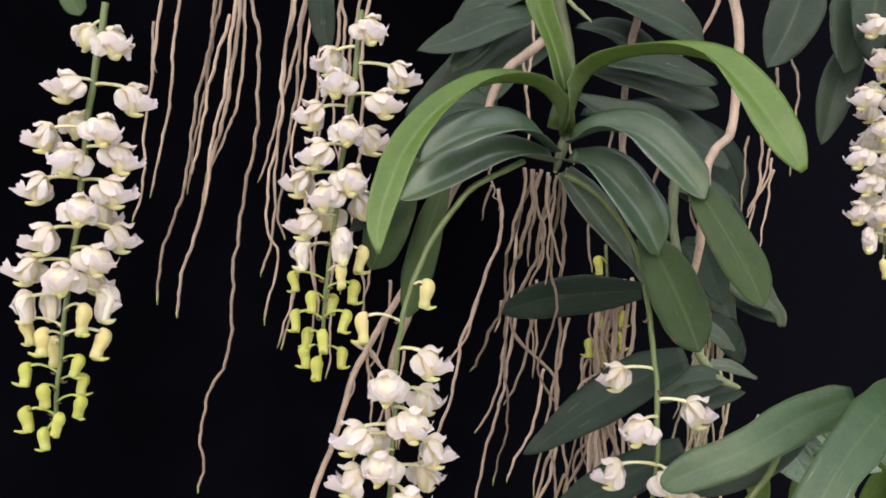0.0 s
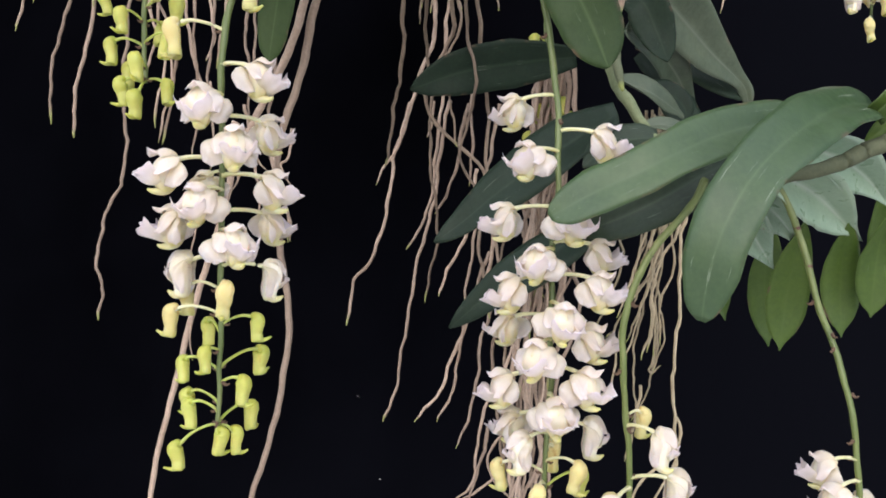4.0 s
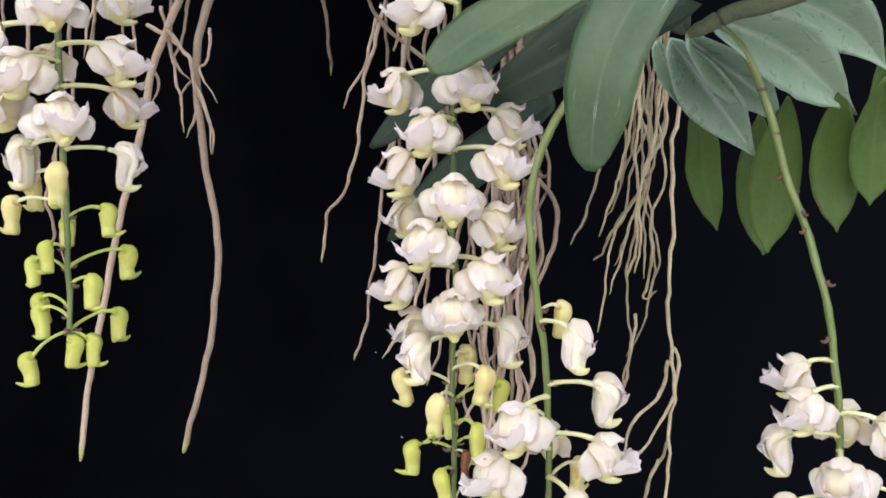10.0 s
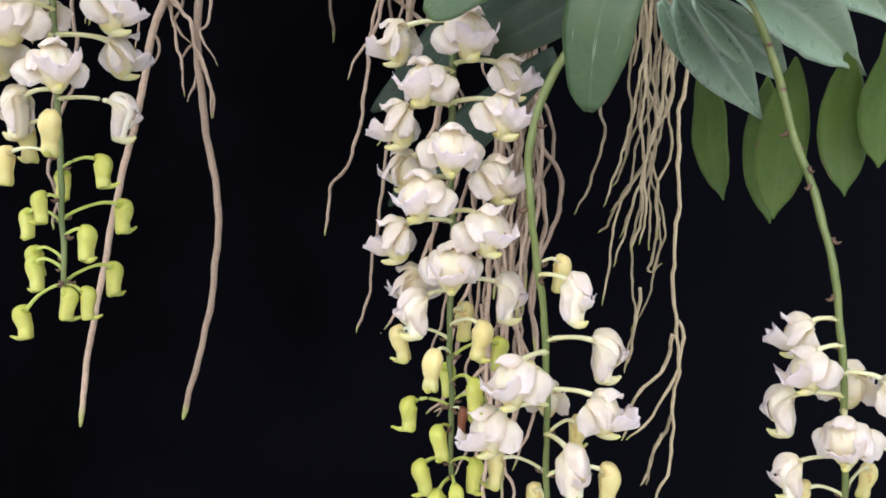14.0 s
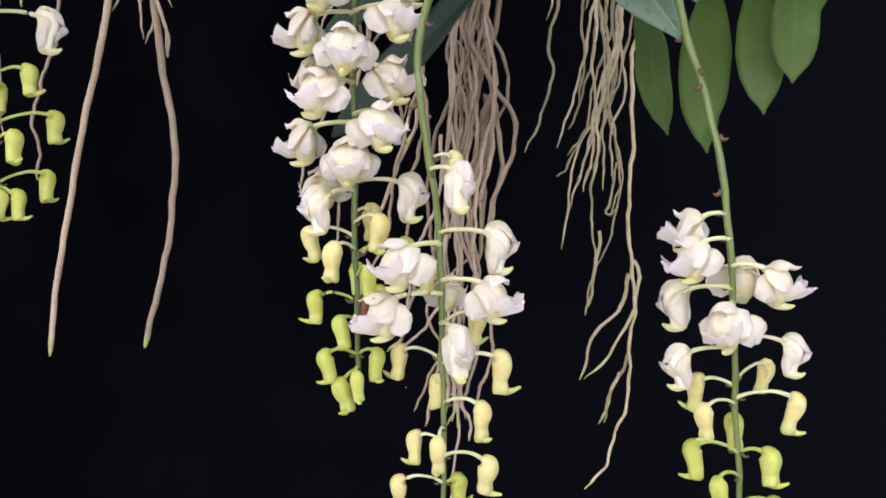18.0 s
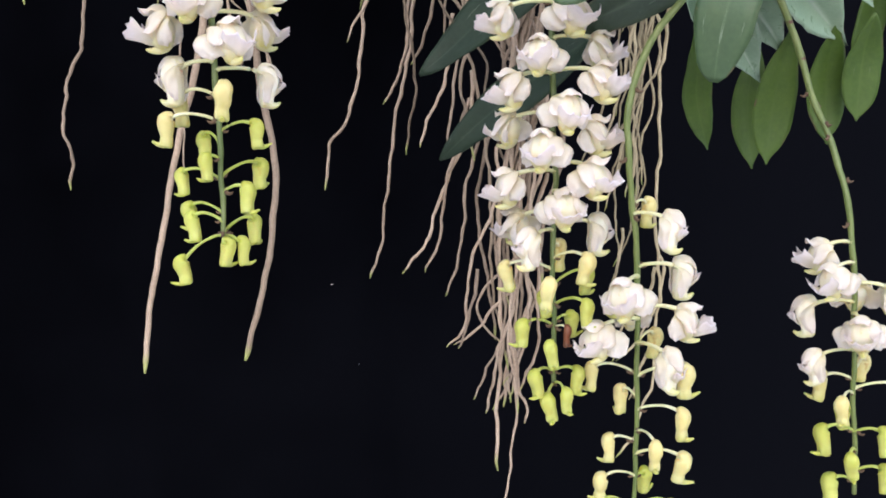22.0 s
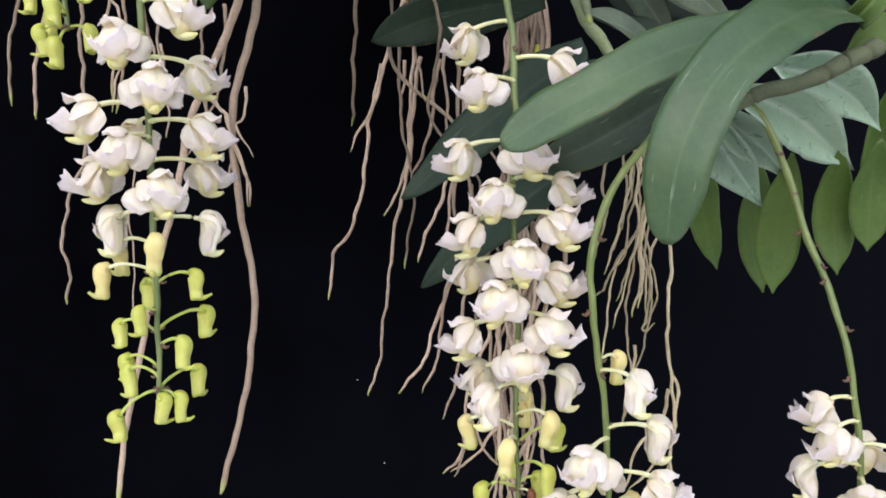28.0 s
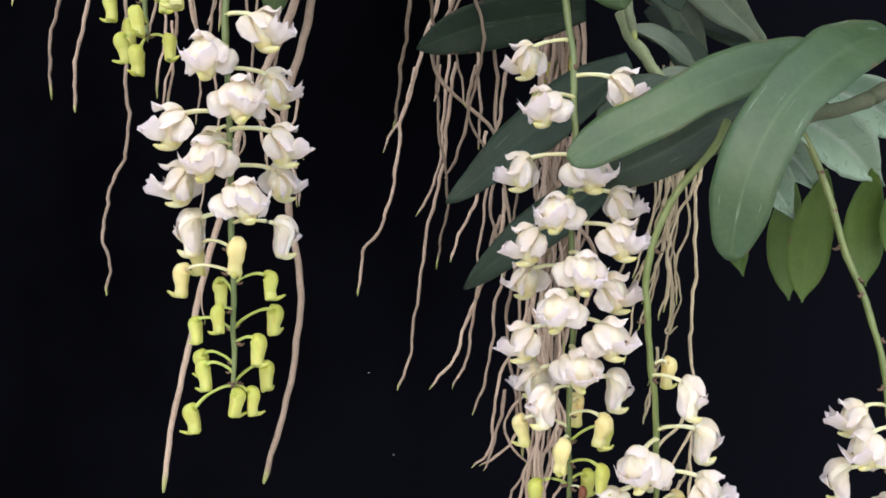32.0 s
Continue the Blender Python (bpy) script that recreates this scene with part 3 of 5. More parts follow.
def bud_mesh(name, mat, fat, foot, seed, tall=1.0):
    """A boot-shaped bud: a round head, a narrower shaft, a flat sole and a thin toe that points forward."""
    g = np.random.default_rng(seed)
    q = lambda a=0.3: g.uniform(-a, a)
    waist = 3.0 + q(0.5)
    body = rod(name, [(0, 0.3, 0.7), (0, -1.6, 1.0), (q(), -3.2, -0.7), (q(), -3.7, -3.6), (q(), -3.2, -7.2), (q(), -2.7, -10.8), (q(), -2.7, -14.0), (q(), -2.8, -16.3), (0, -2.9, -17.0)], [r * fat for r in (0.9, 3.1, 4.6, 4.7, 4.1, waist + 0.4, 3.7, 3.7, 2.6)], mat, 14, 0.16)
    toe = rod(name, [(0, -2.0, -14.6), (q(), -4.6, -15.9), (q(), -7.4, -16.1), (q(), -9.2 - 1.8 * foot, -15.0 + 0.5 * foot)], [r * fat for r in (2.7, 2.0, 1.3, 0.6)], mat, 9, 0.0)
    for d in toe.attributes["along"].data:
        d.value = 0.8 + 0.2 * d.value
    for me in (body, toe):
        for v in me.vertices:
            v.co.z *= tall
    return merged(name, [body, toe], mat)


KITS = {"o": [flower_kit(s, sh) for s, sh in ((11, 0.0), (52, 0.1), (93, 0.2), (134, 0.05), (175, 0.25), (301, 0.12))], "h": [folded_kit(s) for s in (216, 257, 298)]}
BUDS = {
    "y": [bud_mesh("bud", BUD_CREAM, w, f, s, 0.95) for w, f, s in ((1.04, 1.0, 1), (0.96, 0.6, 2), (1.1, 1.2, 3), (1.0, 0.8, 8), (1.06, 1.4, 12))],
    "g": [bud_mesh("bud", BUD_GREEN, w, f, s, 0.88) for w, f, s in ((1.0, 0.9, 4), (0.92, 0.5, 5), (1.06, 1.2, 6), (0.98, 0.8, 9), (1.02, 1.5, 13))],
    "r": [bud_mesh("bud", BUD_DRY, 0.8, 0.1, 7)],
}
MIDDLES = {"o": (0, -0.0060, -0.0062), "h": (0, -0.0046, -0.0072), "y": (0, -0.0042, -0.0078), "g": (0, -0.0042, -0.0069), "r": (0, -0.0034, -0.0078)}


def spike(label, radius, *points, mat=None):
    """A hanging flower stem: radius in millimetres and its line from the plant down to its end."""
    ob = new("flower_spike")
    ob.empty_display_size = 0.03
    tagged(ob, label, "flower spike", "hanging flower spikes")
    line = wander(smooth_line(points, 6), 0.0003)
    s = np.linspace(0, 1, len(line))
    part("stem", tube("stem", line, radius / 1000 * (1.15 - 0.5 * s) * (1 + 0.05 * np.sin(s * 70) + 0.04 * np.sin(s * 173)), mat or STEM, 10), ob)
    ob["line"] = [float(v) for v in line.ravel()]
    ob["thick"] = radius / 1000
    return ob


def stem_at(line, z):
    order = np.argsort(line[:, 2])
    return np.array([np.interp(z, line[order, 2], line[order, i]) for i in range(2)] + [z])


BRACT_MESH = tube("bract", smooth_line([(0, 0, 0.0015), (0, -0.0012, 0), (0, -0.0034, -0.0006), (0, -0.0052, 0.0006)], 3), np.linspace(0.0014, 0.0003, 10), BRACT, 6, flat=1.4)


def bloom(parent, rows):
    """Flowers and buds on a stem: kind, the place of their middle in millimetres, the way they face (0: to the front, 90: right), size."""
    line = np.array(parent["line"]).reshape(-1, 3)
    for kind, x, y, z, turn, size in rows:
        size *= rng.uniform(0.97, 1.04) * 1.08 if kind == "o" else rng.uniform(0.9, 1.06)
        open_kind = kind in KITS
        tilt = rng.uniform(-8, 4) if open_kind else rng.uniform(-10, 14)
        m = Matrix.Translation((x / 1000, y / 1000, z / 1000)) @ pose(0, 0, 0, tilt, rng.uniform(-6, 6) if open_kind else rng.uniform(-11, 11), turn + rng.uniform(-9, 9)) @ Matrix.Scale(size, 4) @ Matrix.Translation(-Vector(MIDDLES[kind]))
        head = np.array(m.translation)
        way = np.linalg.norm((head - stem_at(line, head[2]))[:2])
        foot = stem_at(line, min(max(head[2] + (0.0025 if open_kind else -0.001) - (0.16 if kind == "g" else 0.06) * way, line[:, 2].min() + 0.001), line[:, 2].max()))
        if open_kind:
            kit = KITS[kind][int(rng.integers(len(KITS[kind])))]
            fl = part("flower", kit["flower"], parent, m, "white waxy flower with frilled lip and yellow spur" if kind == "o" else "cream half-open flower")
            for name, me in kit.items():
                if name != "flower":
                    part(me.name.split(".")[0], me, fl)
        else:
            me = BUDS[kind][int(rng.integers(len(BUDS[kind])))]
            part("bud", me, parent, m, {"y": "plump cream-yellow bud", "g": "lime-green boot-shaped bud", "r": "withered red-brown bud"}[kind])
        span = head - foot
        rise = np.array((0, 0, min(0.0014 if open_kind else 0.0026, 0.15 * np.linalg.norm(span))))
        last = np.array(m @ Vector((0, -0.0012, -0.0006)))
        ped = smooth_line([foot, foot + span * 0.3 + rise * 0.8, foot + span * 0.7 + rise, head + 0.25 * rise, last], 4)
        rad = np.interp(np.linspace(0, 1, len(ped)), (0, 0.12, 0.4, 0.8, 1), (0.0015, 0.00095, 0.00085, 0.0012, 0.0015)) * (1 if open_kind else 0.92) * size
        part("pedicel", tube("pedicel", ped, rad, STALK_GREEN if kind == "g" else STALK_PALE, 8), parent)
        out_way = unit(span * np.array((1, 1, 0)))
        part("bract", BRACT_MESH, parent, Matrix.Translation(Vector(foot + out_way * 0.0014)) @ pose(0, 0, 0, rng.uniform(-20, 10), 0, math.degrees(math.atan2(out_way[0], -out_way[1]))) @ Matrix.Scale(rng.uniform(0.5, 0.8), 4))


def nodes(parent, bands, *heights):
    """Ring-shaped brown leaf scars with a dry bract on the bare part of a stem."""
    line = np.array(parent["line"]).reshape(-1, 3)
    for k, h in enumerate(heights):
        z = h / 1000
        span = np.array([stem_at(line, z + d) for d in np.linspace(0.0016, -0.0016, 7)]) + np.linspace(-1, 1, 7)[:, None] * np.array((0.0002, -0.0003, 0))
        if k < bands:
            part("node", tube("node", span, parent["thick"] * (0.9 + 0.14 * np.sin(np.linspace(0, np.pi, 7))), SCAR, 10), parent, None, "brown leaf scar")
        if k >= bands:
            part("bract", BRACT_MESH, parent, Matrix.Translation(Vector(stem_at(line, z))) @ pose(0, 0, 0, 10, 0, (70, 285, 20, 250, 120, 310)[k % 6]) @ Matrix.Translation((0, -0.0013, 0)) @ Matrix.Scale(0.75, 4))


def lint(*places):
    """Small pale fibres caught on the black cloth."""
    me = bpy.data.meshes.new("lint")
    bm = bmesh.new()
    for k, p in enumerate(places):
        bmesh.ops.create_icosphere(bm, subdivisions=1, radius=0.0009, matrix=Matrix.Translation(p) @ pose(0, 0, 0, 0, 40 * k, 0) @ Matrix.Diagonal((1.5, 0.6, 0.8, 1)))
    bm.to_mesh(me)
    bm.free()
    me.materials.append(LINT)
    tagged(new("lint", me), "pale specks of lint on the black cloth", "lint", kind="stuff")


# the plant in the middle: crown, leaves and roots
crown_plant = plant("strap-leaved orchid, arching green leaves and hanging grey roots")
leaf(crown_plant, LEAF_NEW, 25, N_up, N_front, (0.072, 0.525, 1.523), (0.080, 0.515, 1.554), (0.096, 0.495, 1.563), (0.120, 0.470, 1.561), (0.140, 0.447, 1.550), (0.153, 0.430, 1.529), (0.161, 0.418, 1.510), (0.168, 0.412, 1.495), (0.174, 0.410, 1.484))
leaf(crown_plant, LEAF_NEW, 17, N_up, N_front, (0.069, 0.525, 1.521), (0.064, 0.515, 1.538), (0.046, 0.500, 1.547), (0.017, 0.475, 1.539), (-0.008, 0.448, 1.517), (-0.025, 0.428, 1.490), (-0.033, 0.416, 1.464), (-0.036, 0.410, 1.447), (-0.035, 0.408, 1.433))
leaf(crown_plant, LEAF_NEW, 18, N_frontr, N_front, (0.070, 0.522, 1.548), (0.062, 0.518, 1.574), (0.052, 0.512, 1.595), (0.043, 0.505, 1.617))
leaf(crown_plant, LEAF, 27, N_upf, N_upf, (0.064, 0.520, 1.510), (0.044, 0.500, 1.518), (0.020, 0.485, 1.515), (-0.001, 0.480, 1.505), (-0.019, 0.475, 1.491))
leaf(crown_plant, LEAF, 31, N_upf, N_upf, (0.064, 0.525, 1.505), (0.031, 0.505, 1.504), (0.000, 0.497, 1.488), (-0.031, 0.493, 1.470))
leaf(crown_plant, LEAF, 36, N_upf, N_upf, (0.074, 0.520, 1.517), (0.091, 0.505, 1.522), (0.109, 0.490, 1.516), (0.126, 0.480, 1.500), (0.145, 0.472, 1.477))
leaf(crown_plant, LEAF_HANG, 25, N_frontl, N_front, (0.139, 0.480, 1.489), (0.152, 0.474, 1.467), (0.162, 0.471, 1.449), (0.172, 0.470, 1.432), (0.178, 0.469, 1.417))
leaf(crown_plant, LEAF, 38, N_upf, N_upf, (0.073, 0.520, 1.505), (0.089, 0.508, 1.499), (0.103, 0.500, 1.484), (0.117, 0.500, 1.466), (0.129, 0.506, 1.446))
leaf(crown_plant, LEAF_HANG, 33, N_frontl, N_front, (0.120, 0.508, 1.458), (0.132, 0.510, 1.440), (0.142, 0.511, 1.421), (0.150, 0.513, 1.405), (0.157, 0.514, 1.388))
leaf(crown_plant, LEAF_GREY, 26, N_upf, N_upf, (0.071, 0.530, 1.498), (0.088, 0.528, 1.477), (0.106, 0.524, 1.454), (0.123, 0.520, 1.430))
leaf(crown_plant, LEAF_HANG, 31, N_frontl, N_front, (-0.025, 0.550, 1.507), (-0.034, 0.550, 1.481), (-0.042, 0.550, 1.455), (-0.050, 0.555, 1.431))
leaf(crown_plant, LEAF_DARK, 15, N_frontl, N_front, (-0.028, 0.530, 1.485), (-0.042, 0.530, 1.472), (-0.053, 0.530, 1.463), (-0.063, 0.530, 1.454))
leaf(crown_plant, LEAF_DARK, 24, N_up, N_front, (0.054, 0.560, 1.534), (0.023, 0.580, 1.543), (-0.004, 0.580, 1.530), (-0.025, 0.580, 1.504))
leaf(crown_plant, LEAF_HANG, 22, N_frontl, N_front, (-0.003, 0.560, 1.495), (-0.013, 0.560, 1.461), (-0.019, 0.565, 1.432), (-0.025, 0.570, 1.400))
root(crown_plant, 3.4, (0.074, 0.528, 1.528), (0.072, 0.530, 1.517), (0.069, 0.530, 1.506), (0.066, 0.530, 1.497), mat=CANE, name="cane")
root(crown_plant, 3.1, (0.064, 0.600, 1.606), (0.048, 0.580, 1.589), (0.033, 0.570, 1.573), (0.025, 0.560, 1.550), (0.021, 0.560, 1.526), (0.025, 0.600, 1.510))
root(crown_plant, 1.0, (0.051, 0.560, 1.505), (0.050, 0.560, 1.485), (0.043, 0.560, 1.457), (0.038, 0.560, 1.446), mat=ROOT_BROWN)
root(crown_plant, 1.3, (0.057, 0.580, 1.508), (0.056, 0.580, 1.476), (0.052, 0.580, 1.452), (0.049, 0.608, 1.436), (0.040, 0.668, 1.393), (0.025, 0.738, 1.352), mat=ROOT_BROWN)
root(crown_plant, 1.1, (0.065, 0.600, 1.512), (0.064, 0.600, 1.487), (0.070, 0.600, 1.462), (0.064, 0.600, 1.437), mat=ROOT_BROWN)
root(crown_plant, 1.0, (0.071, 0.600, 1.508), (0.070, 0.600, 1.479), (0.080, 0.600, 1.454), (0.084, 0.600, 1.438), mat=ROOT_BROWN)
root(crown_plant, 1.1, (0.064, 0.608, 1.510), (0.062, 0.608, 1.470), (0.058, 0.608, 1.440), mat=ROOT_BROWN)
root(crown_plant, 0.9, (0.072, 0.560, 1.500), (0.070, 0.560, 1.474), (0.068, 0.560, 1.448), (0.066, 0.560, 1.428), mat=ROOT_BROWN)
root(crown_plant, 1.0, (0.099, 0.608, 1.502), (0.104, 0.608, 1.466), (0.106, 0.608, 1.438), mat=ROOT_BROWN)
root(crown_plant, 1.3, (0.048, 0.912, 1.544), (0.045, 0.932, 1.532), (0.039, 0.939, 1.510), mat=ROOT_BROWN)

spike_near_left = spike("orchid spike with white open flowers and lime end buds", 1.7, (0.045, 0.520, 1.502), (0.028, 0.507, 1.491), (0.010, 0.496, 1.477), (-0.006, 0.490, 1.455), (-0.017, 0.487, 1.431), (-0.022, 0.485, 1.412), (-0.025, 0.484, 1.395), (-0.027, 0.485, 1.378), (-0.027, 0.486, 1.359), (-0.027, 0.486, 1.335), (-0.027, 0.486, 1.309), (-0.027, 0.486, 1.287), (-0.027, 0.486, 1.266), (-0.028, 0.486, 1.246), (-0.028, 0.486, 1.229), (-0.029, 0.486, 1.214))
bloom(spike_near_left, [('y', -11, 479, 1414, 62, 0.9), ('y', -48, 478, 1393, 285, 0.9), ('o', -31, 464, 1361, 348, 1.0), ('o', -6, 482, 1375, 81, 1.0), ('o', -14, 462, 1342, 28, 1.0), ('o', -7, 505, 1352, 134, 1.0), ('o', -51, 472, 1332, 300, 1.0), ('o', -1, 489, 1324, 96, 1.0), ('o', -33, 464, 1317, 344, 1.0), ('o', -51, 481, 1307, 281, 1.0), ('o', -5, 502, 1308, 126, 1.0), ('o', -13, 463, 1299, 32, 1.0), ('o', -40, 500, 1326, 222, 0.85), ('h', -47, 488, 1285, 263, 1.0)])
bloom(spike_near_left, [('y', -47, 494, 1273, 248, 0.9), ('h', -5, 496, 1282, 116, 1.0), ('y', -21, 469, 1274, 18, 0.9), ('y', -52, 486, 1263, 271, 0.9), ('g', -10, 489, 1260, 99, 0.8), ('g', -40, 508, 1255, 210, 0.8), ('g', -33, 478, 1246, 326, 0.8), ('g', -48, 493, 1239, 250, 0.8), ('g', -14, 511, 1241, 151, 0.8), ('g', -15, 482, 1231, 74, 0.8), ('g', -44, 490, 1218, 255, 0.8), ('g', -46, 494, 1223, 246, 0.8), ('g', -18, 508, 1214, 155, 0.8), ('g', -27, 487, 1206, 125, 0.8)])
bloom(spike_near_left, [('g', -20, 490, 1206, 114, 0.8), ('g', -50, 489, 1198, 261, 0.8)])

spike_near_right = spike("orchid spike dense with white waxy flowers above yellow-green buds", 1.7, (0.072, 0.522, 1.495), (0.088, 0.518, 1.486), (0.103, 0.517, 1.471), (0.115, 0.519, 1.453), (0.124, 0.523, 1.430), (0.130, 0.525, 1.400), (0.133, 0.523, 1.373), (0.133, 0.518, 1.348), (0.133, 0.514, 1.322), (0.131, 0.512, 1.296), (0.130, 0.508, 1.270), (0.129, 0.506, 1.249), (0.130, 0.506, 1.234), (0.129, 0.506, 1.216), (0.128, 0.506, 1.194), (0.128, 0.506, 1.179), (0.128, 0.506, 1.167), (0.127, 0.506, 1.151), (0.127, 0.506, 1.129))
bloom(spike_near_right, [('o', 110, 538, 1368, 236, 1.0), ('o', 115, 496, 1340, 319, 1.0), ('o', 159, 518, 1350, 89, 1.0), ('o', 105, 516, 1311, 264, 1.0), ('o', 140, 497, 1310, 35, 1.05), ('o', 120, 489, 1291, 332, 1.0), ('o', 156, 509, 1294, 85, 1.0), ('o', 107, 504, 1276, 282, 1.0), ('o', 154, 495, 1278, 58, 1.0), ('o', 107, 519, 1258, 242, 1.0), ('o', 133, 480, 1264, 8, 1.0), ('o', 151, 498, 1253, 67, 1.0), ('o', 119, 480, 1247, 339, 1.0), ('o', 104, 506, 1229, 270, 1.0)])
bloom(spike_near_right, [('o', 147, 487, 1233, 43, 1.0), ('o', 110, 516, 1209, 242, 1.0), ('o', 131, 485, 1219, 4, 1.0), ('h', 152, 511, 1204, 101, 1.0), ('h', 114, 497, 1200, 301, 1.0), ('y', 105, 514, 1184, 251, 0.84), ('y', 142, 492, 1189, 44, 0.84), ('y', 133, 518, 1193, 157, 0.84), ('y', 122, 488, 1178, 343, 0.84), ('g', 125, 518, 1168, 193, 0.84), ('g', 148, 520, 1179, 126, 0.84), ('g', 140, 481, 1170, 27, 0.84), ('g', 110, 499, 1158, 291, 0.84), ('g', 124, 492, 1148, 349, 0.84)])
bloom(spike_near_right, [('g', 116, 494, 1133, 316, 0.84), ('g', 123, 495, 1120, 343, 0.84), ('g', 131, 490, 1125, 15, 0.84), ('g', 138, 497, 1133, 51, 0.84), ('g', 138, 510, 1159, 110, 0.84), ('r', 133, 498, 1156, 36, 0.6)])

# the plant at the right: stem, broad leaves and hanging roots
broad_plant = plant("broad-leaved orchid with long drooping blue-green leaves and tangled roots")
leaf(broad_plant, LEAF_BIG, 26, N_frontl, N_frontl, (0.290, 0.520, 1.371), (0.271, 0.498, 1.369), (0.245, 0.468, 1.361), (0.218, 0.443, 1.346), (0.201, 0.430, 1.332), (0.191, 0.425, 1.318), (0.185, 0.424, 1.304), (0.182, 0.427, 1.288), (0.181, 0.430, 1.273))
leaf(broad_plant, LEAF_BIG, 24, N_frontl, N_frontl, (0.253, 0.515, 1.365), (0.211, 0.487, 1.355), (0.183, 0.470, 1.344), (0.163, 0.466, 1.334), (0.144, 0.469, 1.325), (0.125, 0.474, 1.314))
leaf(broad_plant, LEAF_DIM, 30, N_frontl, N_frontl, (0.232, 0.535, 1.348), (0.201, 0.512, 1.334), (0.179, 0.505, 1.322), (0.158, 0.508, 1.312), (0.137, 0.520, 1.305))
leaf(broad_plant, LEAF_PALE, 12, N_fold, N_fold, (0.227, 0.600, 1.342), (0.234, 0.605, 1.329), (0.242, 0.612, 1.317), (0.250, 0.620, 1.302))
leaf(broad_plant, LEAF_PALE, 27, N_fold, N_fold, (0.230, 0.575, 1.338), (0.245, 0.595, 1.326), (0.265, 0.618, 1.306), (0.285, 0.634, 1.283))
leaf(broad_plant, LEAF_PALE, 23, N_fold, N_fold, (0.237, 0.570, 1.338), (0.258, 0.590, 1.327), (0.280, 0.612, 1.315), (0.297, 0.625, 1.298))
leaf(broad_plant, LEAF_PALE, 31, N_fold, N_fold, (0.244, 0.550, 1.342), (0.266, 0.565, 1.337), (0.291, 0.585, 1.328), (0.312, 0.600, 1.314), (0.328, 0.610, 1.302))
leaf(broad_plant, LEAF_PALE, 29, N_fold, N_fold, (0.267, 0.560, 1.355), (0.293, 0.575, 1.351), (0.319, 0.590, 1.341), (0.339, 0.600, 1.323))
leaf(broad_plant, LEAF_NEW, 15, N_front, N_front, (0.283, 0.505, 1.365), (0.287, 0.500, 1.370), (0.294, 0.497, 1.380), (0.303, 0.495, 1.396))
leaf(broad_plant, LEAF_LIT, 17, N_front, N_frontl, (0.286, 0.520, 1.354), (0.295, 0.517, 1.359), (0.306, 0.515, 1.363), (0.320, 0.515, 1.368))
leaf(broad_plant, LEAF_LIT, 22, N_front, N_frontd, (0.262, 0.690, 1.322), (0.272, 0.715, 1.298), (0.275, 0.725, 1.276), (0.284, 0.727, 1.239))
leaf(broad_plant, LEAF_LIT, 24, N_front, N_frontd, (0.294, 0.660, 1.309), (0.297, 0.682, 1.281), (0.300, 0.690, 1.254), (0.304, 0.692, 1.225))
leaf(broad_plant, LEAF_LIT, 27, N_front, N_frontd, (0.296, 0.615, 1.313), (0.295, 0.628, 1.287), (0.294, 0.637, 1.261), (0.292, 0.640, 1.230))
leaf(broad_plant, LEAF_LIT, 24, N_front, N_frontd, (0.317, 0.600, 1.314), (0.318, 0.612, 1.291), (0.320, 0.618, 1.269), (0.322, 0.619, 1.242))
leaf(broad_plant, LEAF_LIT, 24, N_front, N_frontd, (0.332, 0.585, 1.317), (0.333, 0.598, 1.299), (0.333, 0.603, 1.277), (0.333, 0.605, 1.256))
leaf(broad_plant, LEAF_LIT, 26, N_front, N_frontd, (0.349, 0.590, 1.342), (0.368, 0.605, 1.326), (0.378, 0.612, 1.312), (0.385, 0.615, 1.296))
leaf(broad_plant, LEAF_LIT, 20, N_front, N_frontd, (0.353, 0.610, 1.353), (0.352, 0.620, 1.332), (0.348, 0.625, 1.309), (0.344, 0.628, 1.286))
root(broad_plant, 3.7, (0.295, 0.510, 1.354), (0.281, 0.508, 1.348), (0.265, 0.506, 1.341), (0.245, 0.505, 1.336), (0.232, 0.507, 1.330), (0.226, 0.510, 1.327), mat=CANE, name="cane")
root(broad_plant, 1.0, (0.246, 0.788, 1.406), (0.245, 0.788, 1.372), (0.240, 0.788, 1.324), (0.234, 0.788, 1.293), (0.228, 0.788, 1.268), (0.219, 0.788, 1.250), mat=ROOT_PALE)
root(broad_plant, 1.0, (0.261, 0.808, 1.391), (0.260, 0.808, 1.354), (0.253, 0.808, 1.285), (0.230, 0.808, 1.247), (0.218, 0.808, 1.222), (0.208, 0.808, 1.213), mat=ROOT_PALE)
root(broad_plant, 1.0, (0.259, 0.808, 1.399), (0.258, 0.808, 1.363), (0.259, 0.808, 1.317), (0.247, 0.808, 1.276), (0.225, 0.808, 1.235), (0.220, 0.808, 1.204), (0.211, 0.808, 1.159), mat=ROOT_PALE)
root(broad_plant, 1.0, (0.254, 0.818, 1.406), (0.253, 0.818, 1.369), (0.255, 0.818, 1.306), (0.248, 0.818, 1.263), (0.239, 0.818, 1.221), (0.234, 0.818, 1.186), (0.237, 0.818, 1.142), (0.229, 0.818, 1.106), mat=ROOT_PALE)
root(broad_plant, 0.9, (0.273, 0.828, 1.381), (0.271, 0.828, 1.345), (0.260, 0.828, 1.294), (0.249, 0.828, 1.264), (0.259, 0.828, 1.220), (0.252, 0.828, 1.176), (0.236, 0.828, 1.136), mat=ROOT_PALE)
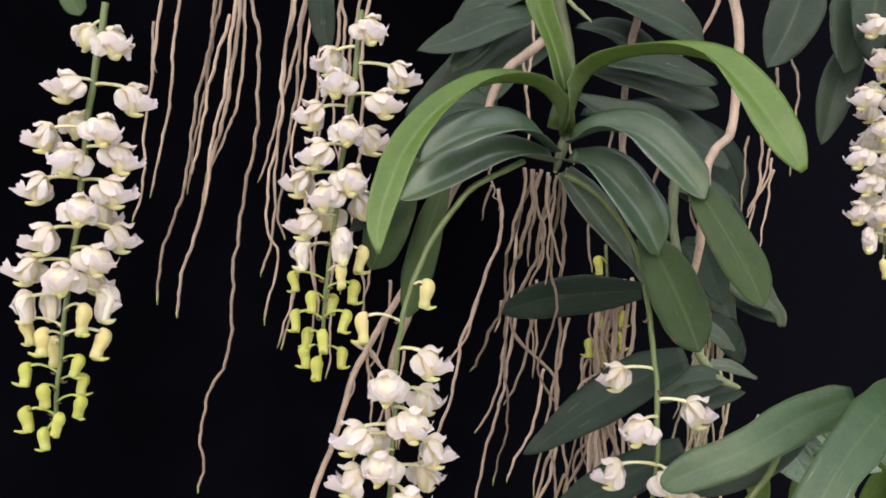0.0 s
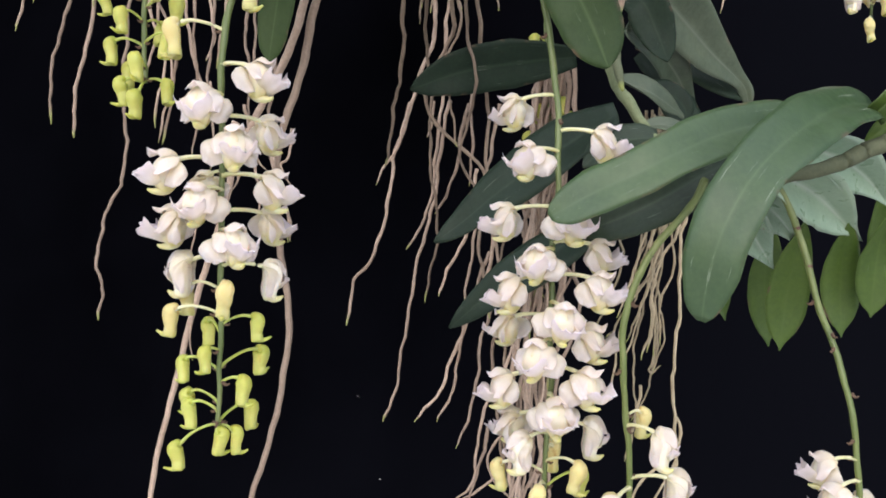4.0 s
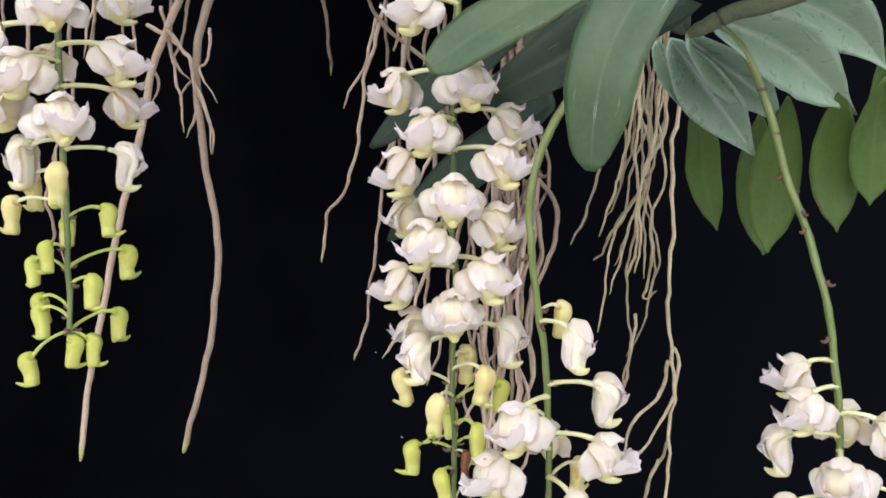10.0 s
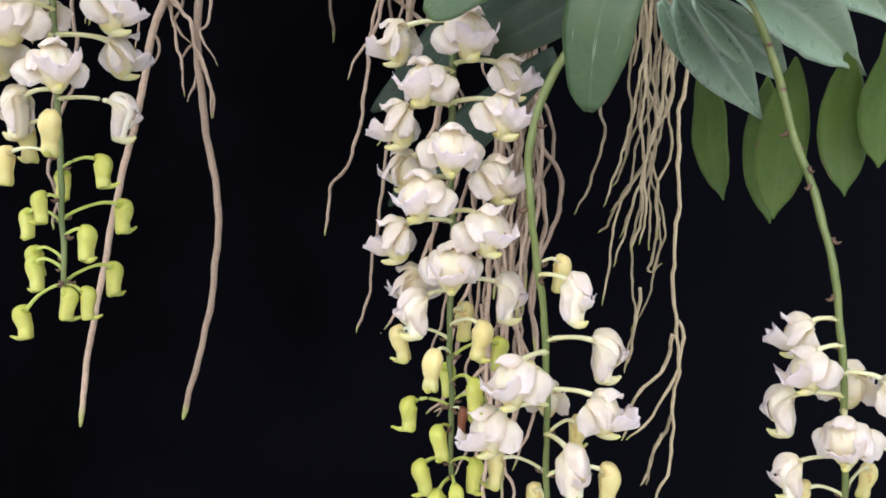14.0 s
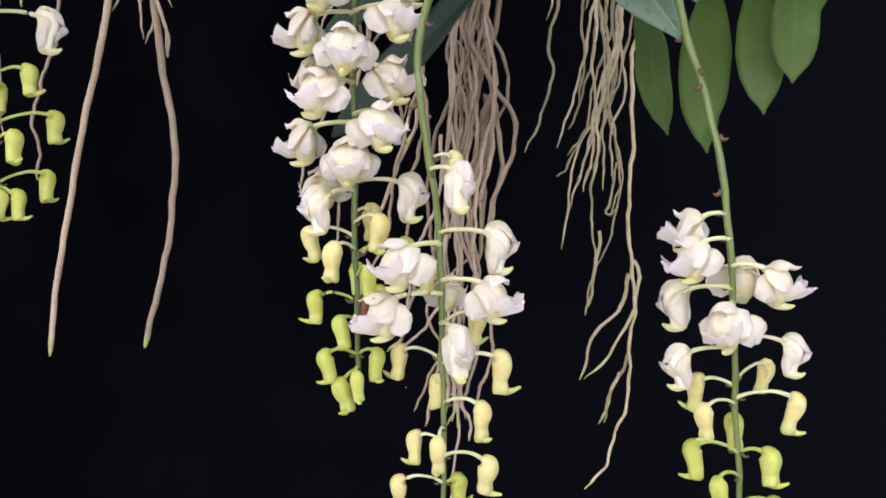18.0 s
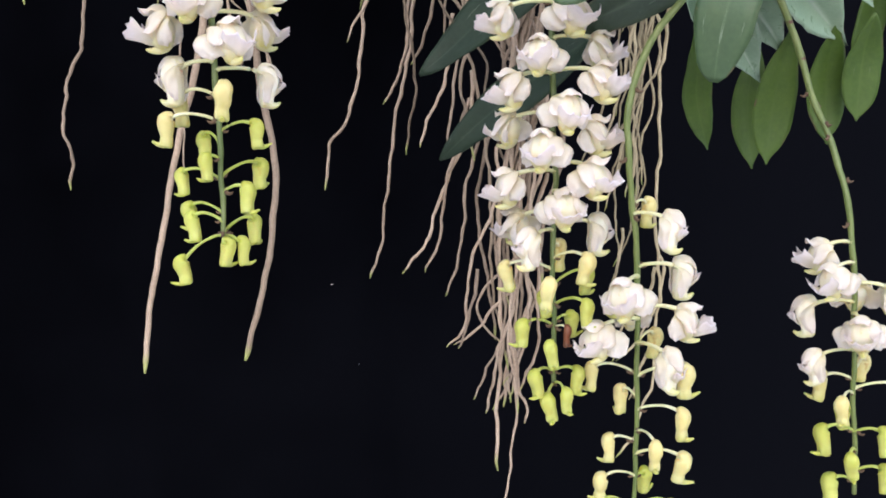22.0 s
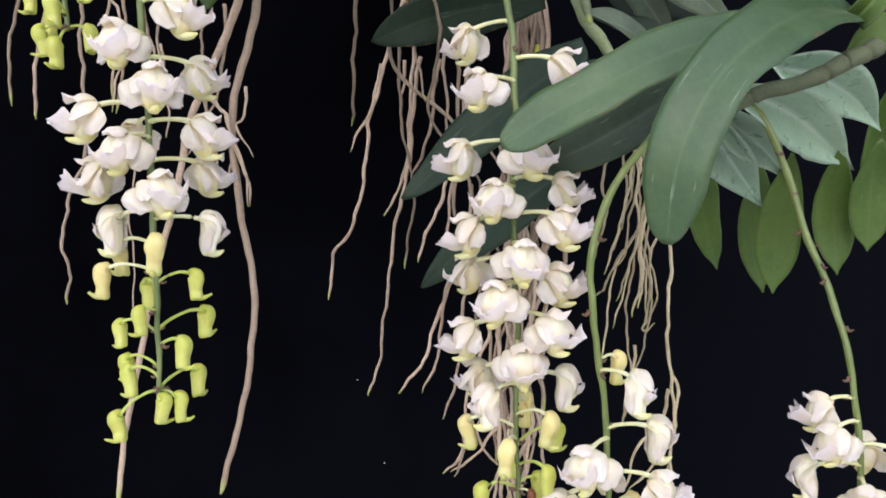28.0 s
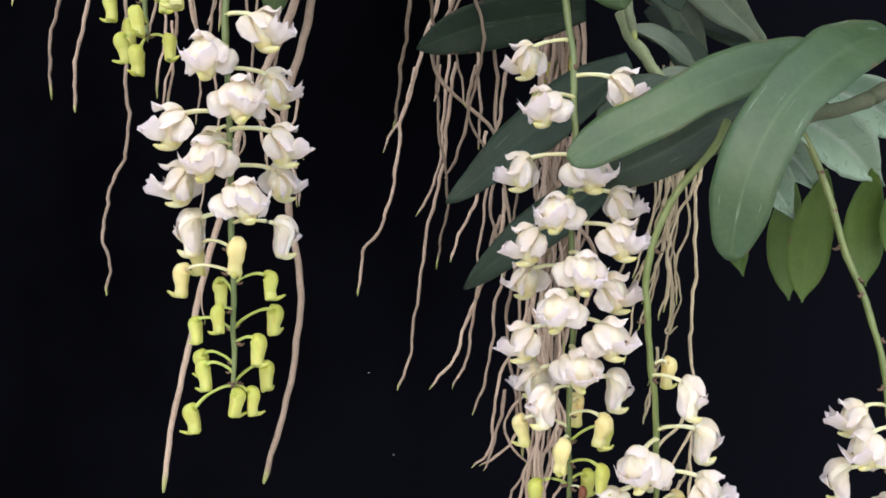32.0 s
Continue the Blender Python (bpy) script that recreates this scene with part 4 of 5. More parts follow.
root(broad_plant, 1.3, (0.272, 0.788, 1.371), (0.271, 0.788, 1.335), (0.266, 0.788, 1.283), (0.264, 0.788, 1.222), (0.262, 0.788, 1.155), (0.265, 0.788, 1.122), (0.262, 0.788, 1.080), (0.258, 0.788, 1.041), (0.251, 0.788, 1.029), (0.244, 0.788, 0.996), (0.227, 0.788, 0.972), mat=ROOT_PALE)
root(broad_plant, 1.2, (0.264, 0.788, 1.151), (0.268, 0.788, 1.139), (0.264, 0.788, 1.113), (0.250, 0.788, 1.084), (0.227, 0.788, 1.060), mat=ROOT_PALE)
root(broad_plant, 1.2, (0.260, 0.788, 1.080), (0.249, 0.788, 1.054), (0.241, 0.788, 1.026), mat=ROOT_PALE)
root(broad_plant, 1.1, (0.243, 0.768, 1.398), (0.241, 0.768, 1.364), (0.239, 0.768, 1.322), (0.238, 0.768, 1.283), (0.239, 0.768, 1.251), (0.236, 0.768, 1.207), mat=ROOT_PALE)
root(broad_plant, 1.0, (0.221, 0.738, 1.375), (0.215, 0.738, 1.336), (0.208, 0.738, 1.308), (0.208, 0.738, 1.283), (0.198, 0.738, 1.250), (0.189, 0.738, 1.232), mat=ROOT_PALE)
root(broad_plant, 0.9, (0.217, 0.738, 1.367), (0.211, 0.738, 1.344), (0.205, 0.738, 1.320), mat=ROOT_PALE)
root(broad_plant, 1.2, (0.256, 0.758, 1.388), (0.254, 0.758, 1.354), (0.258, 0.758, 1.332), (0.252, 0.758, 1.301), (0.240, 0.758, 1.275), (0.236, 0.758, 1.232), (0.228, 0.758, 1.204), mat=ROOT_PALE)
root(broad_plant, 1.0, (0.239, 0.778, 1.401), (0.237, 0.778, 1.366), (0.235, 0.778, 1.346), (0.231, 0.778, 1.336), mat=ROOT_PALE)
root(broad_plant, 0.9, (0.253, 0.808, 1.225), (0.251, 0.808, 1.199), (0.246, 0.808, 1.187), (0.251, 0.808, 1.184), (0.257, 0.808, 1.189), mat=ROOT_PALE)
root(broad_plant, 1.0, (0.244, 0.798, 1.401), (0.242, 0.798, 1.366), (0.246, 0.798, 1.325), (0.250, 0.798, 1.300), (0.241, 0.798, 1.263), (0.237, 0.798, 1.242), (0.224, 0.798, 1.209), mat=ROOT_PALE)
root(broad_plant, 0.9, (0.251, 0.808, 1.399), (0.249, 0.808, 1.363), (0.246, 0.808, 1.305), (0.253, 0.808, 1.250), (0.257, 0.808, 1.212), (0.250, 0.808, 1.183), mat=ROOT_PALE)
root(broad_plant, 1.3, (0.260, 0.788, 1.141), (0.256, 0.788, 1.117), (0.237, 0.788, 1.095), (0.224, 0.788, 1.061), mat=ROOT_PALE)
root(broad_plant, 1.1, (0.253, 0.788, 1.066), (0.242, 0.788, 1.038), (0.235, 0.788, 1.026), mat=ROOT_PALE)
root(broad_plant, 1.0, (0.253, 0.778, 1.396), (0.251, 0.778, 1.362), (0.247, 0.778, 1.331), (0.249, 0.778, 1.291), (0.243, 0.778, 1.251), (0.245, 0.778, 1.202), mat=ROOT_PALE)
root(broad_plant, 0.9, (0.262, 0.788, 1.386), (0.261, 0.788, 1.351), (0.252, 0.788, 1.307), (0.242, 0.788, 1.263), (0.229, 0.788, 1.227), (0.219, 0.788, 1.190), mat=ROOT_PALE)
root(broad_plant, 1.2, (0.241, 0.818, 1.171), (0.235, 0.818, 1.133), (0.230, 0.818, 1.103), mat=ROOT_PALE)
root(broad_plant, 1.0, (0.248, 0.768, 1.402), (0.242, 0.768, 1.356), (0.236, 0.768, 1.326), (0.230, 0.768, 1.291), (0.220, 0.768, 1.264), (0.210, 0.768, 1.236), mat=ROOT_PALE)
root(broad_plant, 1.0, (0.235, 0.778, 1.404), (0.234, 0.778, 1.366), (0.230, 0.778, 1.332), (0.232, 0.778, 1.295), (0.225, 0.778, 1.268), mat=ROOT_PALE)
root(broad_plant, 0.9, (0.250, 0.798, 1.408), (0.254, 0.798, 1.353), (0.250, 0.798, 1.313), (0.236, 0.798, 1.280), (0.232, 0.798, 1.251), (0.218, 0.798, 1.231), mat=ROOT_PALE)
root(broad_plant, 1.0, (0.265, 0.788, 1.405), (0.261, 0.788, 1.359), (0.256, 0.788, 1.324), (0.260, 0.788, 1.279), (0.250, 0.788, 1.246), (0.252, 0.788, 1.210), mat=ROOT_PALE)

spike_centre = spike("long curved orchid spike with cream flowers and fat yellow buds", 1.7, (0.202, 0.500, 1.333), (0.197, 0.497, 1.324), (0.188, 0.493, 1.314), (0.177, 0.490, 1.302), (0.167, 0.488, 1.285), (0.162, 0.488, 1.265), (0.162, 0.489, 1.245), (0.164, 0.491, 1.225), (0.166, 0.493, 1.201), (0.167, 0.494, 1.176), (0.167, 0.495, 1.154), (0.167, 0.495, 1.132), (0.166, 0.495, 1.101), (0.164, 0.495, 1.065), mat=STEM_PALE)
bloom(spike_centre, [('y', 174, 498, 1215, 122, 0.82), ('h', 179, 477, 1208, 44, 1.0), ('h', 191, 499, 1182, 103, 1.0), ('o', 191, 487, 1162, 72, 1.0), ('o', 153, 469, 1178, 331, 1.0), ('y', 159, 504, 1170, 219, 0.82), ('o', 143, 481, 1156, 300, 1.0), ('h', 177, 473, 1143, 24, 1.0), ('y', 192, 496, 1130, 91, 0.9), ('y', 180, 510, 1147, 141, 0.86), ('o', 168, 512, 1162, 177, 0.8), ('y', 185, 479, 1114, 50, 0.86), ('y', 161, 508, 1119, 202, 0.82), ('y', 168, 468, 1103, 5, 0.82)])
bloom(spike_centre, [('y', 152, 498, 1097, 256, 0.82), ('y', 186, 484, 1090, 62, 0.82), ('g', 172, 500, 1079, 122, 0.88), ('y', 145, 504, 1133, 249, 0.82), ('y', 146, 491, 1080, 282, 0.82), ('g', 147, 501, 1065, 250, 0.88), ('g', 182, 489, 1065, 71, 0.88)])

spike_right = spike("slender arching orchid spike with brown nodes, white flowers, green buds", 1.8, (0.247, 0.552, 1.339), (0.253, 0.554, 1.334), (0.260, 0.553, 1.325), (0.266, 0.550, 1.310), (0.270, 0.544, 1.288), (0.274, 0.536, 1.263), (0.279, 0.526, 1.241), (0.283, 0.520, 1.219), (0.286, 0.518, 1.194), (0.287, 0.518, 1.167), (0.288, 0.518, 1.140), (0.289, 0.518, 1.111), (0.290, 0.518, 1.083), (0.290, 0.518, 1.057), mat=STEM_PALE)
bloom(spike_right, [('o', 269, 524, 1186, 250, 1.0), ('o', 268, 506, 1175, 303, 1.0), ('h', 265, 525, 1154, 253, 1.0), ('o', 295, 531, 1164, 151, 1.0), ('o', 306, 509, 1164, 63, 1.0), ('o', 281, 498, 1148, 342, 1.0), ('h', 265, 515, 1129, 278, 1.0), ('h', 310, 510, 1135, 70, 0.9), ('y', 305, 540, 1119, 142, 0.86), ('y', 272, 524, 1116, 250, 0.86), ('y', 273, 500, 1109, 318, 0.86), ('y', 311, 511, 1110, 73, 0.86), ('g', 291, 534, 1096, 173, 0.9), ('g', 270, 515, 1089, 278, 0.9)])
bloom(spike_right, [('g', 301, 506, 1089, 43, 0.9), ('g', 279, 500, 1079, 329, 0.9), ('g', 304, 510, 1067, 59, 0.9), ('g', 275, 516, 1061, 277, 0.9)])

# spikes and roots that hang further left
left_plant = plant("orchid seen by hanging leaf tips and long thread-like grey roots")
leaf(left_plant, LEAF_HANG, 15, N_frontl, N_front, (-0.246, 0.500, 1.599), (-0.241, 0.500, 1.591), (-0.236, 0.500, 1.583), (-0.232, 0.500, 1.576))
leaf(left_plant, LEAF_DARK, 19, N_frontl, N_front, (-0.100, 0.560, 1.639), (-0.096, 0.560, 1.619), (-0.093, 0.560, 1.600), (-0.089, 0.560, 1.578))
leaf(left_plant, LEAF_DARK, 12, N_frontl, N_front, (-0.023, 0.580, 1.450), (-0.025, 0.580, 1.434), (-0.026, 0.580, 1.421), (-0.028, 0.580, 1.407))
root(left_plant, 1.5, (-0.312, 0.852, 1.739), (-0.311, 0.852, 1.667), (-0.317, 0.852, 1.595), (-0.314, 0.852, 1.537), (-0.322, 0.852, 1.479))
root(left_plant, 1.5, (-0.291, 0.852, 1.740), (-0.293, 0.852, 1.644), (-0.296, 0.852, 1.573), (-0.308, 0.852, 1.505))
root(left_plant, 1.2, (-0.319, 0.862, 1.694), (-0.318, 0.862, 1.664), (-0.312, 0.862, 1.640))
root(left_plant, 1.7, (-0.251, 0.857, 1.744), (-0.259, 0.857, 1.659), (-0.270, 0.857, 1.581), (-0.273, 0.857, 1.516), (-0.291, 0.857, 1.458), (-0.292, 0.857, 1.398))
root(left_plant, 1.5, (-0.248, 0.862, 1.746), (-0.257, 0.862, 1.660), (-0.265, 0.862, 1.588), (-0.272, 0.862, 1.514))
root(left_plant, 1.5, (-0.235, 0.842, 1.697), (-0.250, 0.842, 1.625), (-0.259, 0.842, 1.549), (-0.261, 0.842, 1.531))
root(left_plant, 1.7, (-0.229, 0.842, 1.733), (-0.233, 0.842, 1.637), (-0.243, 0.842, 1.567), (-0.247, 0.842, 1.498))
root(left_plant, 1.9, (-0.227, 0.857, 1.746), (-0.233, 0.857, 1.630), (-0.242, 0.857, 1.576), (-0.257, 0.857, 1.482), (-0.270, 0.857, 1.423), (-0.272, 0.857, 1.385))
root(left_plant, 1.5, (-0.225, 0.862, 1.747), (-0.223, 0.862, 1.632), (-0.232, 0.862, 1.589), (-0.254, 0.862, 1.529))
root(left_plant, 1.5, (-0.209, 0.808, 1.720), (-0.196, 0.808, 1.669), (-0.191, 0.808, 1.602), (-0.195, 0.808, 1.535), (-0.205, 0.808, 1.452), (-0.203, 0.808, 1.403), (-0.207, 0.808, 1.349), (-0.221, 0.808, 1.310), (-0.221, 0.788, 1.271), (-0.216, 0.788, 1.247), (-0.220, 0.788, 1.224))
root(left_plant, 1.3, (-0.144, 0.788, 1.722), (-0.159, 0.788, 1.621), (-0.171, 0.788, 1.564), (-0.182, 0.788, 1.518))
root(left_plant, 1.3, (-0.150, 0.768, 1.713), (-0.160, 0.768, 1.636), (-0.160, 0.768, 1.583), (-0.167, 0.768, 1.514), (-0.166, 0.768, 1.466), (-0.154, 0.768, 1.446), (-0.165, 0.768, 1.383))
root(left_plant, 1.3, (-0.155, 0.768, 1.713), (-0.160, 0.768, 1.609), (-0.161, 0.768, 1.556), (-0.162, 0.768, 1.466), (-0.168, 0.768, 1.427))
root(left_plant, 1.3, (-0.138, 0.748, 1.705), (-0.143, 0.748, 1.621), (-0.147, 0.748, 1.552), (-0.154, 0.748, 1.485), (-0.144, 0.748, 1.460))
root(left_plant, 1.2, (-0.127, 0.728, 1.698), (-0.133, 0.728, 1.620), (-0.139, 0.728, 1.559), (-0.138, 0.728, 1.508))
root(left_plant, 1.3, (-0.099, 0.708, 1.691), (-0.105, 0.708, 1.620), (-0.115, 0.708, 1.546), (-0.124, 0.708, 1.463), (-0.127, 0.708, 1.424), (-0.134, 0.708, 1.366))
root(left_plant, 1.2, (-0.081, 0.688, 1.684), (-0.088, 0.688, 1.615), (-0.092, 0.688, 1.519), (-0.092, 0.688, 1.448), (-0.096, 0.688, 1.395))
root(left_plant, 1.2, (-0.101, 0.688, 1.683), (-0.094, 0.688, 1.635), (-0.100, 0.688, 1.576), (-0.091, 0.688, 1.504))
root(left_plant, 1.3, (-0.073, 0.668, 1.676), (-0.076, 0.668, 1.610), (-0.074, 0.668, 1.539), (-0.077, 0.668, 1.470), (-0.083, 0.668, 1.415))
root(left_plant, 1.2, (-0.108, 0.688, 1.682), (-0.113, 0.688, 1.633), (-0.114, 0.688, 1.585), (-0.118, 0.688, 1.518), (-0.117, 0.688, 1.461))
root(left_plant, 0.6, (0.033, 0.648, 1.533), (0.030, 0.648, 1.514), (0.035, 0.648, 1.501), (0.034, 0.648, 1.495), (0.038, 0.648, 1.492), (0.039, 0.648, 1.485))
root(left_plant, 0.9, (-0.127, 0.708, 1.430), (-0.132, 0.708, 1.400), (-0.139, 0.708, 1.367))
root(left_plant, 0.9, (-0.113, 0.708, 1.479), (-0.110, 0.708, 1.422), (-0.111, 0.708, 1.389), (-0.114, 0.708, 1.358))
root(left_plant, 1.1, (-0.120, 0.708, 1.470), (-0.113, 0.708, 1.433), (-0.106, 0.708, 1.413), (-0.107, 0.708, 1.393))
root(left_plant, 1.0, (-0.099, 0.698, 1.476), (-0.093, 0.698, 1.444), (-0.100, 0.698, 1.426))
root(left_plant, 1.0, (-0.068, 0.688, 1.473), (-0.068, 0.688, 1.442), (-0.066, 0.688, 1.418), (-0.068, 0.688, 1.378))
root(left_plant, 0.9, (-0.062, 0.688, 1.473), (-0.062, 0.688, 1.426), (-0.066, 0.688, 1.410))
root(left_plant, 0.8, (-0.093, 0.688, 1.410), (-0.091, 0.688, 1.370), (-0.095, 0.688, 1.345))
root(left_plant, 0.4, (-0.053, 0.530, 1.328), (-0.054, 0.530, 1.293), (-0.055, 0.530, 1.259), (-0.057, 0.530, 1.237))
root(left_plant, 2.4, (0.009, 0.604, 1.519), (-0.002, 0.624, 1.496), (-0.017, 0.644, 1.460), (-0.028, 0.651, 1.428), (-0.045, 0.662, 1.401), (-0.055, 0.662, 1.381), (-0.069, 0.662, 1.349), (-0.078, 0.662, 1.314), (-0.093, 0.662, 1.264), (-0.105, 0.662, 1.220), (-0.116, 0.662, 1.176), (-0.125, 0.662, 1.135), (-0.130, 0.662, 1.103))
root(left_plant, 2.5, (0.014, 0.614, 1.523), (0.005, 0.629, 1.503), (-0.007, 0.649, 1.473), (-0.018, 0.656, 1.439), (-0.023, 0.662, 1.415), (-0.035, 0.662, 1.377), (-0.041, 0.662, 1.352), (-0.040, 0.662, 1.317), (-0.036, 0.662, 1.278), (-0.032, 0.662, 1.245), (-0.035, 0.662, 1.209), (-0.041, 0.662, 1.173), (-0.054, 0.662, 1.132), (-0.061, 0.662, 1.109))
root(left_plant, 1.0, (-0.057, 0.658, 1.376), (-0.047, 0.658, 1.359), (-0.041, 0.658, 1.350), (-0.035, 0.658, 1.324), (-0.032, 0.658, 1.298))
root(left_plant, 1.0, (-0.044, 0.668, 1.427), (-0.046, 0.668, 1.398), (-0.050, 0.668, 1.370), (-0.058, 0.668, 1.355))
root(left_plant, 0.9, (-0.065, 0.668, 1.389), (-0.059, 0.668, 1.361), (-0.046, 0.668, 1.344))
root(left_plant, 1.1, (-0.070, 0.663, 1.379), (-0.061, 0.663, 1.372), (-0.052, 0.663, 1.361), (-0.045, 0.663, 1.353), (-0.044, 0.663, 1.337))
root(left_plant, 0.9, (-0.041, 0.658, 1.344), (-0.035, 0.658, 1.320), (-0.031, 0.658, 1.306), (-0.030, 0.658, 1.296))
root(left_plant, 0.8, (-0.070, 0.668, 1.353), (-0.069, 0.668, 1.339), (-0.073, 0.668, 1.329))
root(left_plant, 0.9, (-0.060, 0.668, 1.373), (-0.055, 0.668, 1.342), (-0.055, 0.668, 1.311))
root(left_plant, 0.8, (-0.047, 0.668, 1.342), (-0.053, 0.668, 1.335), (-0.056, 0.668, 1.327))
root(left_plant, 0.8, (-0.044, 0.668, 1.328), (-0.049, 0.668, 1.317), (-0.051, 0.668, 1.308))
root(left_plant, 0.8, (-0.029, 0.658, 1.373), (-0.033, 0.658, 1.353), (-0.039, 0.658, 1.347), (-0.026, 0.658, 1.327))

spike_far_left = spike("pendent orchid spike crowded with white flowers, lime-green buds at its end", 1.8, (-0.215, 0.495, 1.583), (-0.218, 0.495, 1.545), (-0.220, 0.495, 1.506), (-0.221, 0.495, 1.471), (-0.222, 0.495, 1.440), (-0.224, 0.495, 1.411), (-0.225, 0.495, 1.380), (-0.226, 0.495, 1.352), (-0.225, 0.495, 1.331))
bloom(spike_far_left, [('o', -200, 479, 1553, 47, 1.0), ('o', -231, 509, 1564, 226, 0.9), ('o', -230, 481, 1526, 322, 1.0), ('o', -193, 499, 1524, 99, 1.0), ('o', -245, 491, 1497, 279, 1.0), ('o', -201, 475, 1500, 44, 1.0), ('o', -234, 511, 1509, 221, 0.9), ('o', -224, 477, 1482, 349, 1.0), ('o', -194, 490, 1486, 80, 1.0), ('o', -246, 489, 1466, 284, 1.0), ('o', -197, 489, 1466, 76, 1.0), ('o', -211, 473, 1453, 27, 1.0), ('o', -210, 509, 1455, 139, 0.95), ('o', -239, 487, 1436, 296, 1.0)])
bloom(spike_far_left, [('o', -196, 501, 1440, 103, 0.95), ('o', -201, 481, 1425, 57, 1.0), ('o', -249, 491, 1418, 279, 1.0), ('o', -219, 473, 1413, 12, 1.0), ('o', -213, 511, 1414, 146, 0.95), ('h', -201, 497, 1400, 95, 1.0), ('h', -248, 493, 1396, 275, 1.0), ('y', -250, 503, 1381, 252, 0.92), ('h', -240, 507, 1398, 232, 1.0), ('y', -208, 483, 1390, 54, 1.01), ('y', -233, 485, 1376, 322, 0.92), ('y', -200, 491, 1376, 81, 0.92), ('y', -235, 507, 1369, 221, 0.92), ('g', -244, 491, 1357, 282, 0.8)])
bloom(spike_far_left, [('g', -213, 491, 1363, 72, 0.8), ('g', -212, 499, 1352, 107, 0.8), ('g', -227, 481, 1346, 353, 0.8), ('g', -208, 487, 1340, 65, 0.8), ('g', -241, 491, 1331, 285, 0.8), ('g', -216, 477, 1331, 29, 0.8), ('g', -228, 487, 1321, 341, 0.8)])

spike_middle_left = spike("short pendent orchid spike with white flowers and yellow-green buds", 1.7, (-0.062, 0.515, 1.592), (-0.064, 0.515, 1.550), (-0.067, 0.515, 1.513), (-0.070, 0.515, 1.480), (-0.072, 0.515, 1.449), (-0.074, 0.515, 1.421), (-0.074, 0.515, 1.397), (-0.074, 0.515, 1.379))
bloom(spike_middle_left, [('o', -52, 497, 1574, 30, 1.0), ('o', -83, 525, 1561, 244, 1.0), ('o', -74, 497, 1540, 332, 1.0), ('o', -34, 517, 1551, 94, 1.0), ('o', -90, 513, 1523, 275, 1.0), ('o', -42, 507, 1531, 71, 1.0), ('o', -63, 493, 1510, 10, 1.0), ('o', -49, 519, 1510, 102, 1.0), ('o', -85, 505, 1497, 302, 1.0), ('o', -96, 517, 1481, 265, 1.0), ('o', -59, 497, 1481, 32, 1.0), ('o', -77, 495, 1470, 344, 1.0), ('o', -53, 521, 1469, 108, 1.0), ('o', -90, 509, 1454, 288, 1.0)])
bloom(spike_middle_left, [('o', -80, 529, 1462, 212, 1.0), ('h', -63, 495, 1441, 25, 1.0), ('h', -90, 513, 1436, 277, 1.0), ('y', -53, 517, 1434, 96, 0.85), ('y', -63, 499, 1423, 34, 0.85), ('g', -95, 515, 1419, 270, 0.8), ('g', -56, 511, 1414, 78, 0.8), ('g', -81, 501, 1407, 334, 0.8), ('g', -93, 517, 1395, 264, 0.8), ('g', -60, 507, 1396, 60, 0.8), ('g', -72, 497, 1384, 5, 0.8), ('g', -85, 511, 1374, 290, 0.8), ('g', -61, 511, 1374, 72, 0.8), ('g', -76, 505, 1367, 349, 0.8)])
bloom(spike_middle_left, [('g', -71, 529, 1406, 167, 0.8), ('g', -86, 523, 1384, 238, 0.8)])

# the planting behind: leaves with shade put into their colour, canes and long roots
back_plant = plant("orchid clump behind with leaves coloured dark for shade, brown root bundles")
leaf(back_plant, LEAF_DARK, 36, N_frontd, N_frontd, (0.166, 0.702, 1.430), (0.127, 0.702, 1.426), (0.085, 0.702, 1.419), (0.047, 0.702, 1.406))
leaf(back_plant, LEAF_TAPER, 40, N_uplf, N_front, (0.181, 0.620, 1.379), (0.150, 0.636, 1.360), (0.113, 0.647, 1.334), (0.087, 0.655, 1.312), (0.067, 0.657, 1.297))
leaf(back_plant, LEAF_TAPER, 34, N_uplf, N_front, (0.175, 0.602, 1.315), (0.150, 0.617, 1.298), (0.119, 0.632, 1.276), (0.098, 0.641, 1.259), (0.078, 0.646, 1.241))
leaf(back_plant, LEAF_GREY, 44, N_frontl, N_frontl, (0.203, 0.670, 1.481), (0.226, 0.690, 1.468), (0.249, 0.712, 1.454), (0.272, 0.735, 1.440), (0.292, 0.750, 1.428), (0.305, 0.758, 1.418), (0.309, 0.760, 1.405))
leaf(back_plant, LEAF_GREY, 28, N_frontl, N_frontl, (0.197, 0.680, 1.444), (0.221, 0.700, 1.437), (0.240, 0.725, 1.427), (0.257, 0.750, 1.413), (0.271, 0.766, 1.393))
leaf(back_plant, LEAF_GREY, 21, N_upf, N_frontl, (0.188, 0.645, 1.404), (0.209, 0.655, 1.398), (0.225, 0.668, 1.391), (0.238, 0.680, 1.385))
leaf(back_plant, LEAF_GREY, 12, N_upf, N_frontl, (0.201, 0.630, 1.373), (0.213, 0.632, 1.374), (0.226, 0.636, 1.371), (0.241, 0.640, 1.365))
leaf(back_plant, LEAF_GREY, 13, N_frontl, N_upf, (0.193, 0.625, 1.364), (0.183, 0.622, 1.360), (0.175, 0.620, 1.354), (0.170, 0.620, 1.348))
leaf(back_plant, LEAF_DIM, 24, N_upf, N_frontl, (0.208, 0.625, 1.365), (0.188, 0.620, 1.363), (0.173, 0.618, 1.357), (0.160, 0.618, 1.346))
